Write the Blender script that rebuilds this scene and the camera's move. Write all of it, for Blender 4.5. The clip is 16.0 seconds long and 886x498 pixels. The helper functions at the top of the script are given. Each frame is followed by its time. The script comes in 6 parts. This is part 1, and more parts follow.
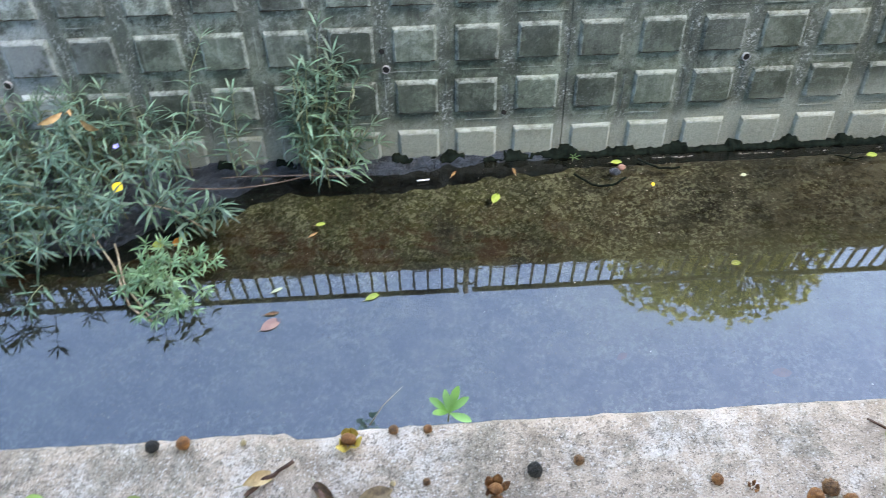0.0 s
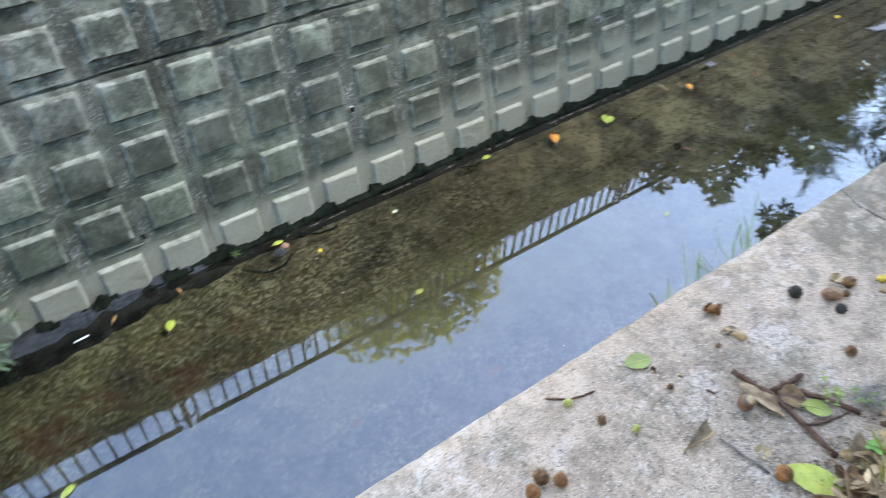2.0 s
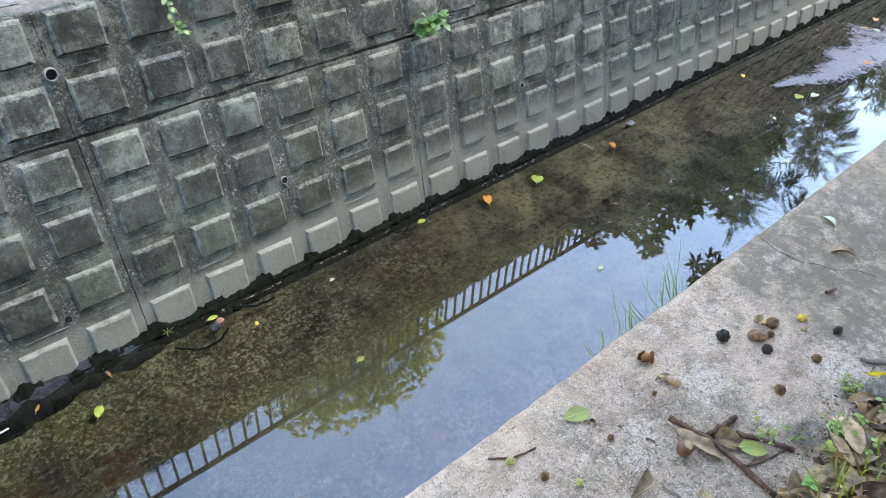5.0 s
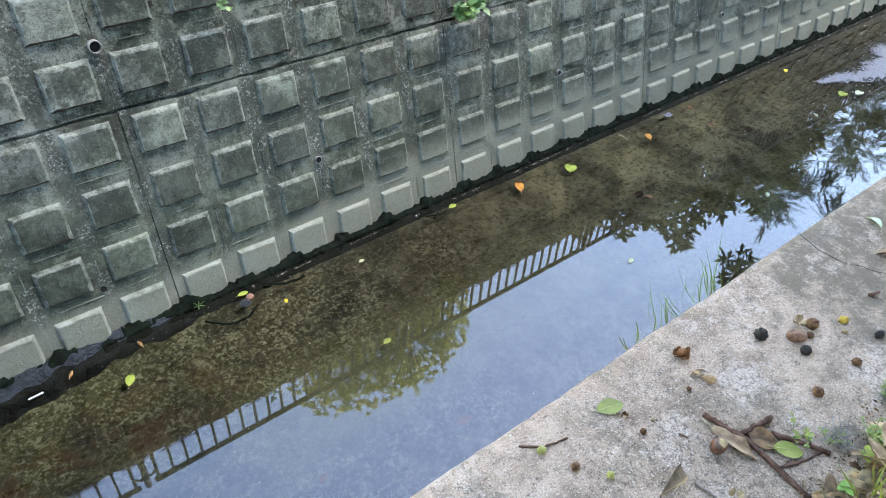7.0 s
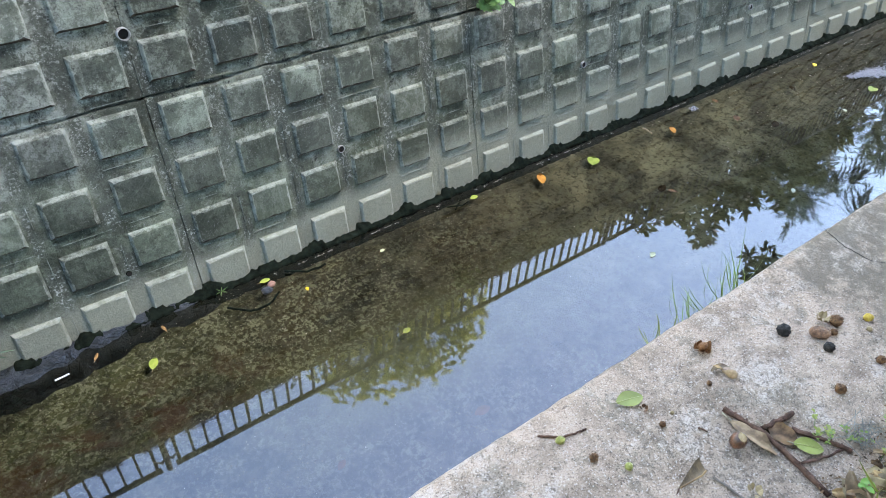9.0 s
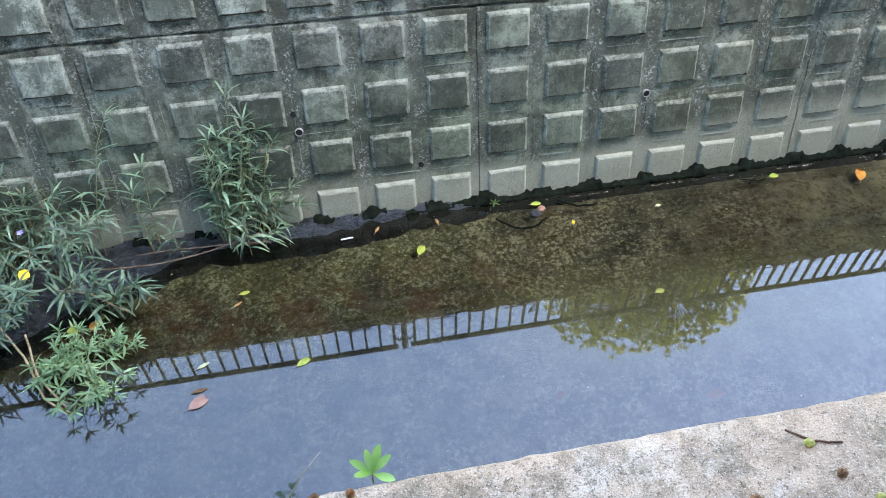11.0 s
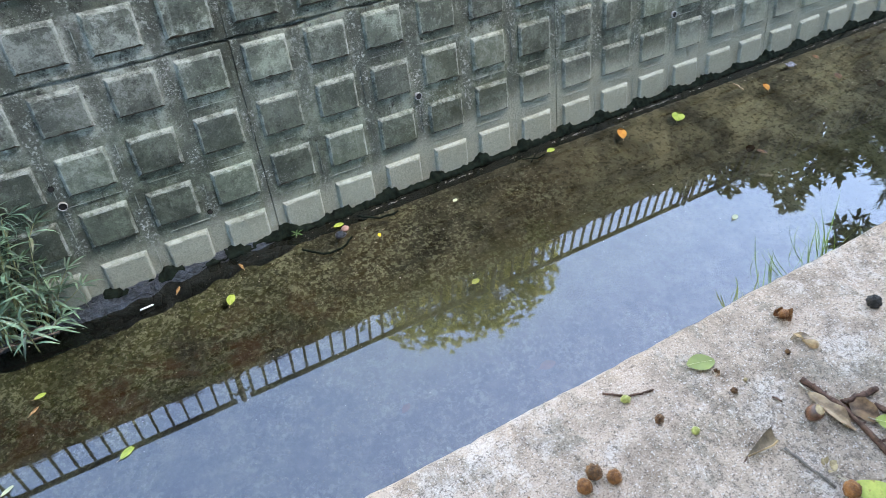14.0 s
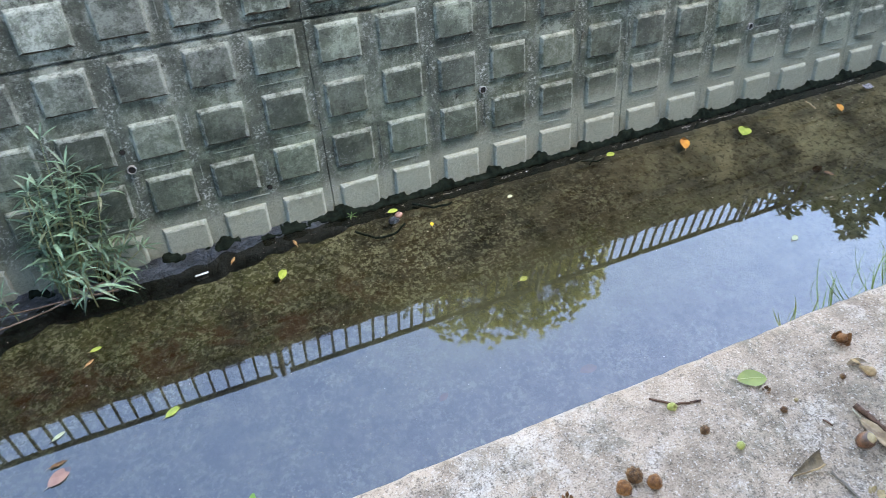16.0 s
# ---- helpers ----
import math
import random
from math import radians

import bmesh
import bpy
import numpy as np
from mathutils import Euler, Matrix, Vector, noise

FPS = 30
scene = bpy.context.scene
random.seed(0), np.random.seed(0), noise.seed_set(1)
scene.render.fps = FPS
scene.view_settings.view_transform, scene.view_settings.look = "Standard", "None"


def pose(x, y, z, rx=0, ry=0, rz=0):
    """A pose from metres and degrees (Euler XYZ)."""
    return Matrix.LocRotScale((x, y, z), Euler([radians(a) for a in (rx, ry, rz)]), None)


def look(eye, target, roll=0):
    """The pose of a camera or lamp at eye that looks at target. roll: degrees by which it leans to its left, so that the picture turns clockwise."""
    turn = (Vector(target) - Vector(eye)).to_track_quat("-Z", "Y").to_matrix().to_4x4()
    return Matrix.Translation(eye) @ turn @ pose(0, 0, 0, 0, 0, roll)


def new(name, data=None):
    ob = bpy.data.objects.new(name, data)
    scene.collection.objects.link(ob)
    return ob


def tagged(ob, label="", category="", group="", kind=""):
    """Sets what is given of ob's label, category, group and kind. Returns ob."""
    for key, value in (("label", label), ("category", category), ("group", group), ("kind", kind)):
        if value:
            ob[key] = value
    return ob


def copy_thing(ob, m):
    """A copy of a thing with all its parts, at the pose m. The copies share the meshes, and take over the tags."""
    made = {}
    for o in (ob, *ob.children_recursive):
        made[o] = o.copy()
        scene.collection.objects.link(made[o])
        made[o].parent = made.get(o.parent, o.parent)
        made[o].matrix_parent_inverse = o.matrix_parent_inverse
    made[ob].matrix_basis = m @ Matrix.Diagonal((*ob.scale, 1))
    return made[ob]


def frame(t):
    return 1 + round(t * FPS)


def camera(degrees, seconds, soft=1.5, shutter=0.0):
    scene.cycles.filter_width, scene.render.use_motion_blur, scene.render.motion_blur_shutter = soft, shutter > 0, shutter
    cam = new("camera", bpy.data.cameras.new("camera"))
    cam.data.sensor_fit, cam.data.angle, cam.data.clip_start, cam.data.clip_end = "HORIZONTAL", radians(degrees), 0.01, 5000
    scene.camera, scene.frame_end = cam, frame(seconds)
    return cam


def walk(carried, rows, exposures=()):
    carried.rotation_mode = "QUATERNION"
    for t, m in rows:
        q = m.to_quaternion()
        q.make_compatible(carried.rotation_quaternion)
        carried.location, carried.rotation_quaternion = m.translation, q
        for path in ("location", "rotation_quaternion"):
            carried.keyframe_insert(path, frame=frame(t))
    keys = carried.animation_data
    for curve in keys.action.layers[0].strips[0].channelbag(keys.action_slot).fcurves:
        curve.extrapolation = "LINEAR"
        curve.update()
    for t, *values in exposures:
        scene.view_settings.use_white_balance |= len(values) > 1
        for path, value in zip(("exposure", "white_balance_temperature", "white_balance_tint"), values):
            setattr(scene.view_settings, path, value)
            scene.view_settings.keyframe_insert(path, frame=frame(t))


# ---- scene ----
EXPOSURE, KELVIN, TINT = 3.75, 7700, 17
cam = camera(63.33, 16.0, soft=0.88, shutter=0.45)
# seconds, eye (x, y, z), yaw, pitch, lean to the right, in degrees
ROWS = [
    (0.0, -0.2332, -2.6924, 2.7394, -3.45, -51.92, 0.17),
    (0.5, -0.2137, -2.6793, 2.7355, -9.06, -50.41, -0.67),
    (1.0, -0.1818, -2.6766, 2.7288, -15.71, -49.09, -0.93),
    (1.5, -0.1590, -2.6799, 2.7315, -24.74, -47.90, -1.13),
    (2.0, -0.1024, -2.6718, 2.7192, -37.97, -45.23, -2.92),
    (2.5, -0.0788, -2.6768, 2.7156, -44.76, -42.33, -3.32),
    (3.0, -0.0818, -2.6788, 2.7165, -46.28, -40.05, -3.67),
    (3.5, -0.0846, -2.6807, 2.7183, -45.85, -39.15, -3.63),
    (4.0, -0.0879, -2.6851, 2.7167, -45.26, -39.03, -3.65),
    (4.5, -0.0902, -2.6866, 2.7177, -44.54, -39.37, -3.71),
    (7.0, -0.1091, -2.6681, 2.7133, -41.34, -41.12, -4.59),
    (7.5, -0.1144, -2.6666, 2.7141, -40.46, -41.27, -4.53),
    (8.0, -0.1158, -2.6703, 2.7145, -39.95, -41.37, -4.39),
    (8.5, -0.1181, -2.6725, 2.7133, -39.79, -41.60, -4.27),
    (9.0, -0.1177, -2.6715, 2.7153, -39.31, -41.92, -4.22),
    (9.5, -0.1162, -2.6699, 2.7154, -37.43, -42.38, -4.33),
    (10.0, -0.1480, -2.6903, 2.7249, -22.01, -44.54, -2.07),
    (10.2, -0.1618, -2.6940, 2.7241, -16.20, -45.64, -2.00),
    (12.3, -0.1854, -2.6878, 2.7158, -9.37, -48.14, 0.51),
    (12.5, -0.1822, -2.6847, 2.7103, -10.69, -47.97, 0.62),
    (13.0, -0.1740, -2.6805, 2.7166, -16.42, -47.52, 0.36),
    (13.5, -0.1211, -2.6674, 2.7006, -26.22, -46.56, -0.67),
    (14.0, -0.1115, -2.6673, 2.7010, -31.60, -46.03, -1.58),
    (14.5, -0.1145, -2.6690, 2.7042, -32.50, -45.66, -2.17),
    (15.0, -0.1193, -2.6706, 2.7033, -31.50, -45.57, -2.64),
    (15.5, -0.1283, -2.6717, 2.7052, -29.19, -45.98, -2.96),
    (16.0, -0.1426, -2.6733, 2.7088, -26.36, -46.65, -2.94),
]
walk(cam, [(t, pose(x, y, z, 90 + pitch, 0, yaw) @ pose(0, 0, 0, 0, 0, -lean)) for t, x, y, z, yaw, pitch, lean in ROWS],
     exposures=[(t, EXPOSURE + e, KELVIN, TINT) for t, e in ((0.0, 0.13), (1.5, 0.14), (3.5, -0.06), (5.5, -0.03), (9.0, 0.05), (12.0, 0.15), (13.2, 0.16), (14.5, 0.06), (16.0, 0.07))])

# ---- world, sun ----
SUN_UP, SUN_TURN = 66.0, 105.0          # degrees above the horizon; clockwise from +y
world = bpy.data.worlds.new("world")
scene.world = world
world.use_nodes = True
wn = world.node_tree
sky = wn.nodes.new("ShaderNodeTexSky")
sky.sky_type, sky.sun_disc = "NISHITA", False
sky.sun_elevation, sky.sun_rotation = radians(SUN_UP), radians(SUN_TURN)
sky.air_density, sky.dust_density, sky.ozone_density = 1.6, 0.6, 6.0
wn.links.new(sky.outputs[0], wn.nodes["Background"].inputs[0])
wn.nodes["Background"].inputs[1].default_value = 0.15
sun = new("sun", bpy.data.lights.new("sun", "SUN"))
sun.data.energy, sun.data.angle, sun.data.color = 0.48, radians(20), (1.0, 0.94, 0.86)
sun_way = Vector((math.sin(radians(SUN_TURN)) * math.cos(radians(SUN_UP)), math.cos(radians(SUN_TURN)) * math.cos(radians(SUN_UP)), math.sin(radians(SUN_UP))))
sun.matrix_world = look(sun_way * 30, (0, 0, 0))

# ---- materials ----
PITCH_X, PITCH_S, FIRST_TOP = 0.2985, 0.2735, 0.222   # spacing of the raised squares along and up the wall


def material(name, rough=0.8, spec=0.3):
    m = bpy.data.materials.new(name)
    m.use_nodes = True
    b = m.node_tree.nodes["Principled BSDF"]
    b.inputs["Roughness"].default_value = rough
    b.inputs["Specular IOR Level"].default_value = spec
    return m, m.node_tree, b


def coords(nt, kind="Object", scale=(1, 1, 1)):
    c = nt.nodes.new("ShaderNodeNewGeometry") if kind == "World" else nt.nodes.new("ShaderNodeTexCoord")
    mp = nt.nodes.new("ShaderNodeMapping")
    mp.inputs["Scale"].default_value = scale
    nt.links.new(c.outputs["Position" if kind == "World" else kind], mp.inputs[0])
    return mp.outputs[0]


def noise_of(nt, at, scale, detail=4, rough=0.6, distort=0.0):
    n = nt.nodes.new("ShaderNodeTexNoise")
    n.inputs["Scale"].default_value, n.inputs["Detail"].default_value = scale, detail
    n.inputs["Roughness"].default_value, n.inputs["Distortion"].default_value = rough, distort
    nt.links.new(at, n.inputs["Vector"])
    return n.outputs["Fac"]


def cells_of(nt, at, scale, feature):
    v = nt.nodes.new("ShaderNodeTexVoronoi")
    v.feature = feature
    v.inputs["Scale"].default_value = scale
    nt.links.new(at, v.inputs["Vector"])
    return v.outputs["Distance"]


def ramp(nt, value, lo, hi):
    r = nt.nodes.new("ShaderNodeMapRange")
    r.interpolation_type = "SMOOTHSTEP"
    r.inputs["From Min"].default_value, r.inputs["From Max"].default_value = lo, hi
    nt.links.new(value, r.inputs["Value"])
    return r.outputs[0]


def mathn(nt, op, a, b=None, clamp=False):
    n = nt.nodes.new("ShaderNodeMath")
    n.operation, n.use_clamp = op, clamp
    for i, v in enumerate((a, b)):
        if v is None:
            continue
        if isinstance(v, (int, float)):
            n.inputs[i].default_value = v
        else:
            nt.links.new(v, n.inputs[i])
    return n.outputs[0]


def mix(nt, fac, a, b, how="MIX"):
    n = nt.nodes.new("ShaderNodeMix")
    n.data_type, n.blend_type = "RGBA", how
    for i, v in ((0, fac), (6, a), (7, b)):
        if isinstance(v, (int, float)):
            n.inputs[i].default_value = v
        elif isinstance(v, tuple):
            n.inputs[i].default_value = (*v, 1)
        else:
            nt.links.new(v, n.inputs[i])
    return n.outputs[2]


def bump(nt, b, height, strength=0.3, distance=0.01):
    n = nt.nodes.new("ShaderNodeBump")
    n.inputs["Strength"].default_value, n.inputs["Distance"].default_value = strength, distance
    nt.links.new(height, n.inputs["Height"])
    nt.links.new(n.outputs[0], b.inputs["Normal"])


def axis_of(nt, at, axis):
    s = nt.nodes.new("ShaderNodeSeparateXYZ")
    nt.links.new(at, s.inputs[0])
    return s.outputs[axis]


def random_of(nt, island=False):
    n = nt.nodes.new("ShaderNodeNewGeometry" if island else "ShaderNodeObjectInfo")
    return n.outputs["Random Per Island" if island else "Random"]


def wall_concrete(name, plain, worn=False):
    """Weathered form-lined concrete: algal blotches, crusts of pale lime, runs, a darker lower part, and a bleached
    tide band over the water.
    """
    m, nt, b = material(name, 0.9, 0.25)
    p = coords(nt, "World")
    big = noise_of(nt, p, 1.1, 5, 0.62)
    mid = noise_of(nt, p, 4.5, 7, 0.72, 0.35)
    grain = noise_of(nt, p, 60, 5, 0.8)
    speck = noise_of(nt, p, 150, 3, 0.75)
    crust = noise_of(nt, p, 16, 8, 0.85)
    runs = noise_of(nt, coords(nt, "World", (5.5, 1.0, 0.28)), 4.0, 6, 0.65)
    z = axis_of(nt, p, 2)
    up = ramp(nt, z, 0.6, 1.2)
    c = mix(nt, ramp(nt, mid, 0.34, 0.66), (0.05, 0.057, 0.047) if plain else (0.048, 0.054, 0.043), (0.13, 0.14, 0.117) if plain else (0.165, 0.175, 0.145))
    c = mix(nt, mathn(nt, "MULTIPLY", ramp(nt, runs, 0.48, 0.64), 0.4 if plain else 0.6), c, (0.036, 0.039, 0.032))
    c = mix(nt, mathn(nt, "MULTIPLY", ramp(nt, noise_of(nt, coords(nt, "World", (7.0, 1.0, 0.22)), 5.0, 4, 0.6), 0.6, 0.72), 0.3), c, (0.24, 0.25, 0.235))
    c = mix(nt, mathn(nt, "MULTIPLY", ramp(nt, big, 0.5, 0.66), 0.45), c, (0.066, 0.076, 0.045))
    lime = mathn(nt, "MULTIPLY", ramp(nt, mathn(nt, "ADD", crust, mathn(nt, "MULTIPLY", mathn(nt, "SUBTRACT", mid, 0.5), 0.9)), 0.48, 0.57), ramp(nt, grain, 0.38, 0.5))
    c = mix(nt, mathn(nt, "MULTIPLY", lime, mathn(nt, "ADD", 0.22 if plain else 0.4, mathn(nt, "MULTIPLY", up, 0.3 if plain else 0.36))), c, (0.3, 0.31, 0.285))
    black = mathn(nt, "MULTIPLY", ramp(nt, mathn(nt, "ADD", noise_of(nt, p, 11, 8, 0.8), mathn(nt, "MULTIPLY", up, 0.06)), 0.55, 0.64), ramp(nt, grain, 0.4, 0.55))
    c = mix(nt, mathn(nt, "MULTIPLY", black, 0.7 if plain else 0.95), c, (0.017, 0.019, 0.015))
    # darker and slightly greener towards the bottom, with a noisy edge, most at low x
    low_tone = mathn(nt, "SUBTRACT", 1.0, ramp(nt, mathn(nt, "ADD", z, mathn(nt, "MULTIPLY", mathn(nt, "SUBTRACT", noise_of(nt, p, 2.6, 6, 0.7), 0.5), 1.2)), 0.45, 1.0))
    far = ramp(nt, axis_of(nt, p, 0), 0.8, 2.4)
    c = mix(nt, mathn(nt, "MULTIPLY", low_tone, mathn(nt, "SUBTRACT", 1.0, mathn(nt, "MULTIPLY", far, 0.5))), c, mix(nt, 1.0, c, (0.62, 0.67, 0.58), "MULTIPLY"))
    chalk = mathn(nt, "MULTIPLY", mathn(nt, "SUBTRACT", 1.0, ramp(nt, axis_of(nt, p, 0), -2.1, -1.5)), ramp(nt, mathn(nt, "ADD", noise_of(nt, p, 3.7, 6, 0.66), mathn(nt, "MULTIPLY", up, 0.1)), 0.48, 0.56))
    c = mix(nt, mathn(nt, "MULTIPLY", chalk, 0.6), c, (0.3, 0.315, 0.32))
    x = axis_of(nt, p, 0)
    # darker patch between x 0 and 2.6, setting in above z 0.6 with a noisy edge
    dull_patch = mathn(nt, "MULTIPLY", mathn(nt, "MULTIPLY", ramp(nt, x, 0.0, 0.7), mathn(nt, "SUBTRACT", 1.0, ramp(nt, x, 1.6, 2.6))), ramp(nt, mathn(nt, "ADD", z, mathn(nt, "MULTIPLY", mathn(nt, "SUBTRACT", mid, 0.5), 0.9)), 0.6, 1.0))
    c = mix(nt, dull_patch, c, mix(nt, 1.0, c, (0.68, 0.71, 0.66), "MULTIPLY"))
    if not plain:        # crusted, dirty channels between the columns of blocks
        off = mathn(nt, "MULTIPLY", mathn(nt, "ABSOLUTE", mathn(nt, "SUBTRACT", mathn(nt, "FRACT", mathn(nt, "ADD", mathn(nt, "DIVIDE", axis_of(nt, p, 0), PITCH_X), 60.648)), 0.5)), PITCH_X)
        off = mathn(nt, "ADD", off, mathn(nt, "MULTIPLY", mathn(nt, "SUBTRACT", mid, 0.5), 0.05))
        channel = mathn(nt, "MULTIPLY", mathn(nt, "SUBTRACT", 1.0, ramp(nt, off, 0.018, 0.042)), ramp(nt, noise_of(nt, p, 3.1, 6, 0.7), 0.36, 0.52))
        crumbs = mathn(nt, "MULTIPLY", ramp(nt, noise_of(nt, p, 75, 5, 0.8), 0.52, 0.58), ramp(nt, noise_of(nt, p, 13, 5, 0.7), 0.44, 0.56))
        c = mix(nt, mathn(nt, "MULTIPLY", channel, 0.8), c, mix(nt, crumbs, (0.05, 0.057, 0.047), (0.36, 0.375, 0.35)))
    if plain:
        tone = mathn(nt, "ADD", mathn(nt, "MULTIPLY", mathn(nt, "POWER", random_of(nt), 2.0), 0.85), 0.68)
        c = mix(nt, 1.0, c, tone, "MULTIPLY")
    tide = mathn(nt, "SUBTRACT", mathn(nt, "ADD", z, mathn(nt, "MULTIPLY", mathn(nt, "SUBTRACT", mid, 0.5), 0.24)), mathn(nt, "MULTIPLY", far, 0.15))
    c = mix(nt, mathn(nt, "MULTIPLY", mathn(nt, "SUBTRACT", 1.0, ramp(nt, tide, 0.15, 0.29)), 0.88), c, mix(nt, grain, (0.138, 0.144, 0.112), (0.266, 0.27, 0.222)))
    c = mix(nt, mathn(nt, "MULTIPLY", ramp(nt, speck, 0.46, 0.62), 0.5 if plain else 0.65), c, mix(nt, 1.0, c, (0.4, 0.4, 0.39), "MULTIPLY"))
    c = mix(nt, mathn(nt, "MULTIPLY", ramp(nt, mathn(nt, "ADD", noise_of(nt, p, 150, 2, 0.6), mathn(nt, "MULTIPLY", mathn(nt, "SUBTRACT", noise_of(nt, p, 3.3, 5, 0.7), 0.5), 0.5)), 0.61, 0.72), 0.2 if plain else 0.4), c, (0.36, 0.36, 0.34))
    # paler edges: wear, plus brightness painted in for the light they catch
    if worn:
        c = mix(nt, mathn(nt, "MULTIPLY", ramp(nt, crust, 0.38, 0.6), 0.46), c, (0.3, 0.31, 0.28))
    c = mix(nt, 1.0, c, mix(nt, far, (0.88, 0.945, 0.92), (0.935, 0.95, 0.875)), "MULTIPLY")
    nt.links.new(c, b.inputs["Base Color"])
    relief = mathn(nt, "ADD", mathn(nt, "ADD", grain, mathn(nt, "MULTIPLY", speck, 0.5)), mathn(nt, "MULTIPLY", mid, 1.5))
    bump(nt, b, mathn(nt, "ADD", relief, mathn(nt, "MULTIPLY", mathn(nt, "MULTIPLY", crust, up), 5.0)), 0.65 if plain else 0.85, 0.006)
    return m


def ledge_concrete():
    """Worn warm grey concrete: fine dark pits, pale scuffs, faint brown stains and a damp stretch."""
    m, nt, b = material("ledge_concrete", 0.92, 0.25)
    p = coords(nt, "World")
    big, mid = noise_of(nt, p, 2.6, 5, 0.6), noise_of(nt, p, 13, 8, 0.78, 0.3)
    grain, fine = noise_of(nt, p, 110, 4, 0.8), noise_of(nt, p, 300, 3, 0.75)
    c = mix(nt, ramp(nt, mid, 0.34, 0.62), (0.19, 0.135, 0.09), (0.4, 0.292, 0.206))
    c = mix(nt, mathn(nt, "MULTIPLY", ramp(nt, big, 0.46, 0.6), 0.6), c, (0.2, 0.148, 0.1))
    patch = noise_of(nt, p, 9.5, 7, 0.74, 0.2)
    c = mix(nt, mathn(nt, "MULTIPLY", mathn(nt, "MULTIPLY", ramp(nt, patch, 0.53, 0.6), ramp(nt, grain, 0.3, 0.55)), 0.75), c, (0.155, 0.125, 0.085))
    white = mathn(nt, "MULTIPLY", ramp(nt, noise_of(nt, p, 5.2, 8, 0.74), 0.5, 0.6), ramp(nt, grain, 0.3, 0.52))
    c = mix(nt, mathn(nt, "MULTIPLY", white, 0.6), c, (0.5, 0.415, 0.335))
    pits = mathn(nt, "MULTIPLY", ramp(nt, mathn(nt, "ADD", noise_of(nt, p, 75, 5, 0.85), mathn(nt, "MULTIPLY", big, 0.35)), 0.67, 0.78), 0.65)
    c = mix(nt, pits, c, (0.085, 0.066, 0.046))
    blots = mathn(nt, "MULTIPLY", ramp(nt, noise_of(nt, p, 24, 7, 0.8), 0.56, 0.66), 0.6)
    c = mix(nt, blots, c, (0.12, 0.092, 0.06))
    c = mix(nt, mathn(nt, "MULTIPLY", ramp(nt, fine, 0.5, 0.61), 0.55), c, mix(nt, 1.0, c, (0.42, 0.4, 0.38), "MULTIPLY"))
    c = mix(nt, mathn(nt, "MULTIPLY", ramp(nt, noise_of(nt, p, 240, 2, 0.6), 0.59, 0.66), 0.5), c, (0.54, 0.46, 0.38))
    x = mathn(nt, "ADD", axis_of(nt, p, 0), mathn(nt, "MULTIPLY", mathn(nt, "SUBTRACT", noise_of(nt, p, 6, 5, 0.65), 0.5), 0.6))
    damp = mathn(nt, "MULTIPLY", ramp(nt, x, 1.22, 1.3), mathn(nt, "SUBTRACT", 1.0, mathn(nt, "MULTIPLY", ramp(nt, x, 1.75, 2.1), 0.7)))
    damp = mathn(nt, "MULTIPLY", damp, mathn(nt, "SUBTRACT", 0.85, mathn(nt, "MULTIPLY", ramp(nt, noise_of(nt, p, 17, 7, 0.8), 0.46, 0.58), 0.7)))
    c = mix(nt, damp, c, (0.112, 0.09, 0.06))
    c = mix(nt, 1.0, c, (1.0, 0.955, 0.93), "MULTIPLY")
    nt.links.new(c, b.inputs["Base Color"])
    bump(nt, b, mathn(nt, "ADD", mathn(nt, "ADD", grain, fine), mathn(nt, "MULTIPLY", mid, 1.8)), 0.9, 0.004)
    return m


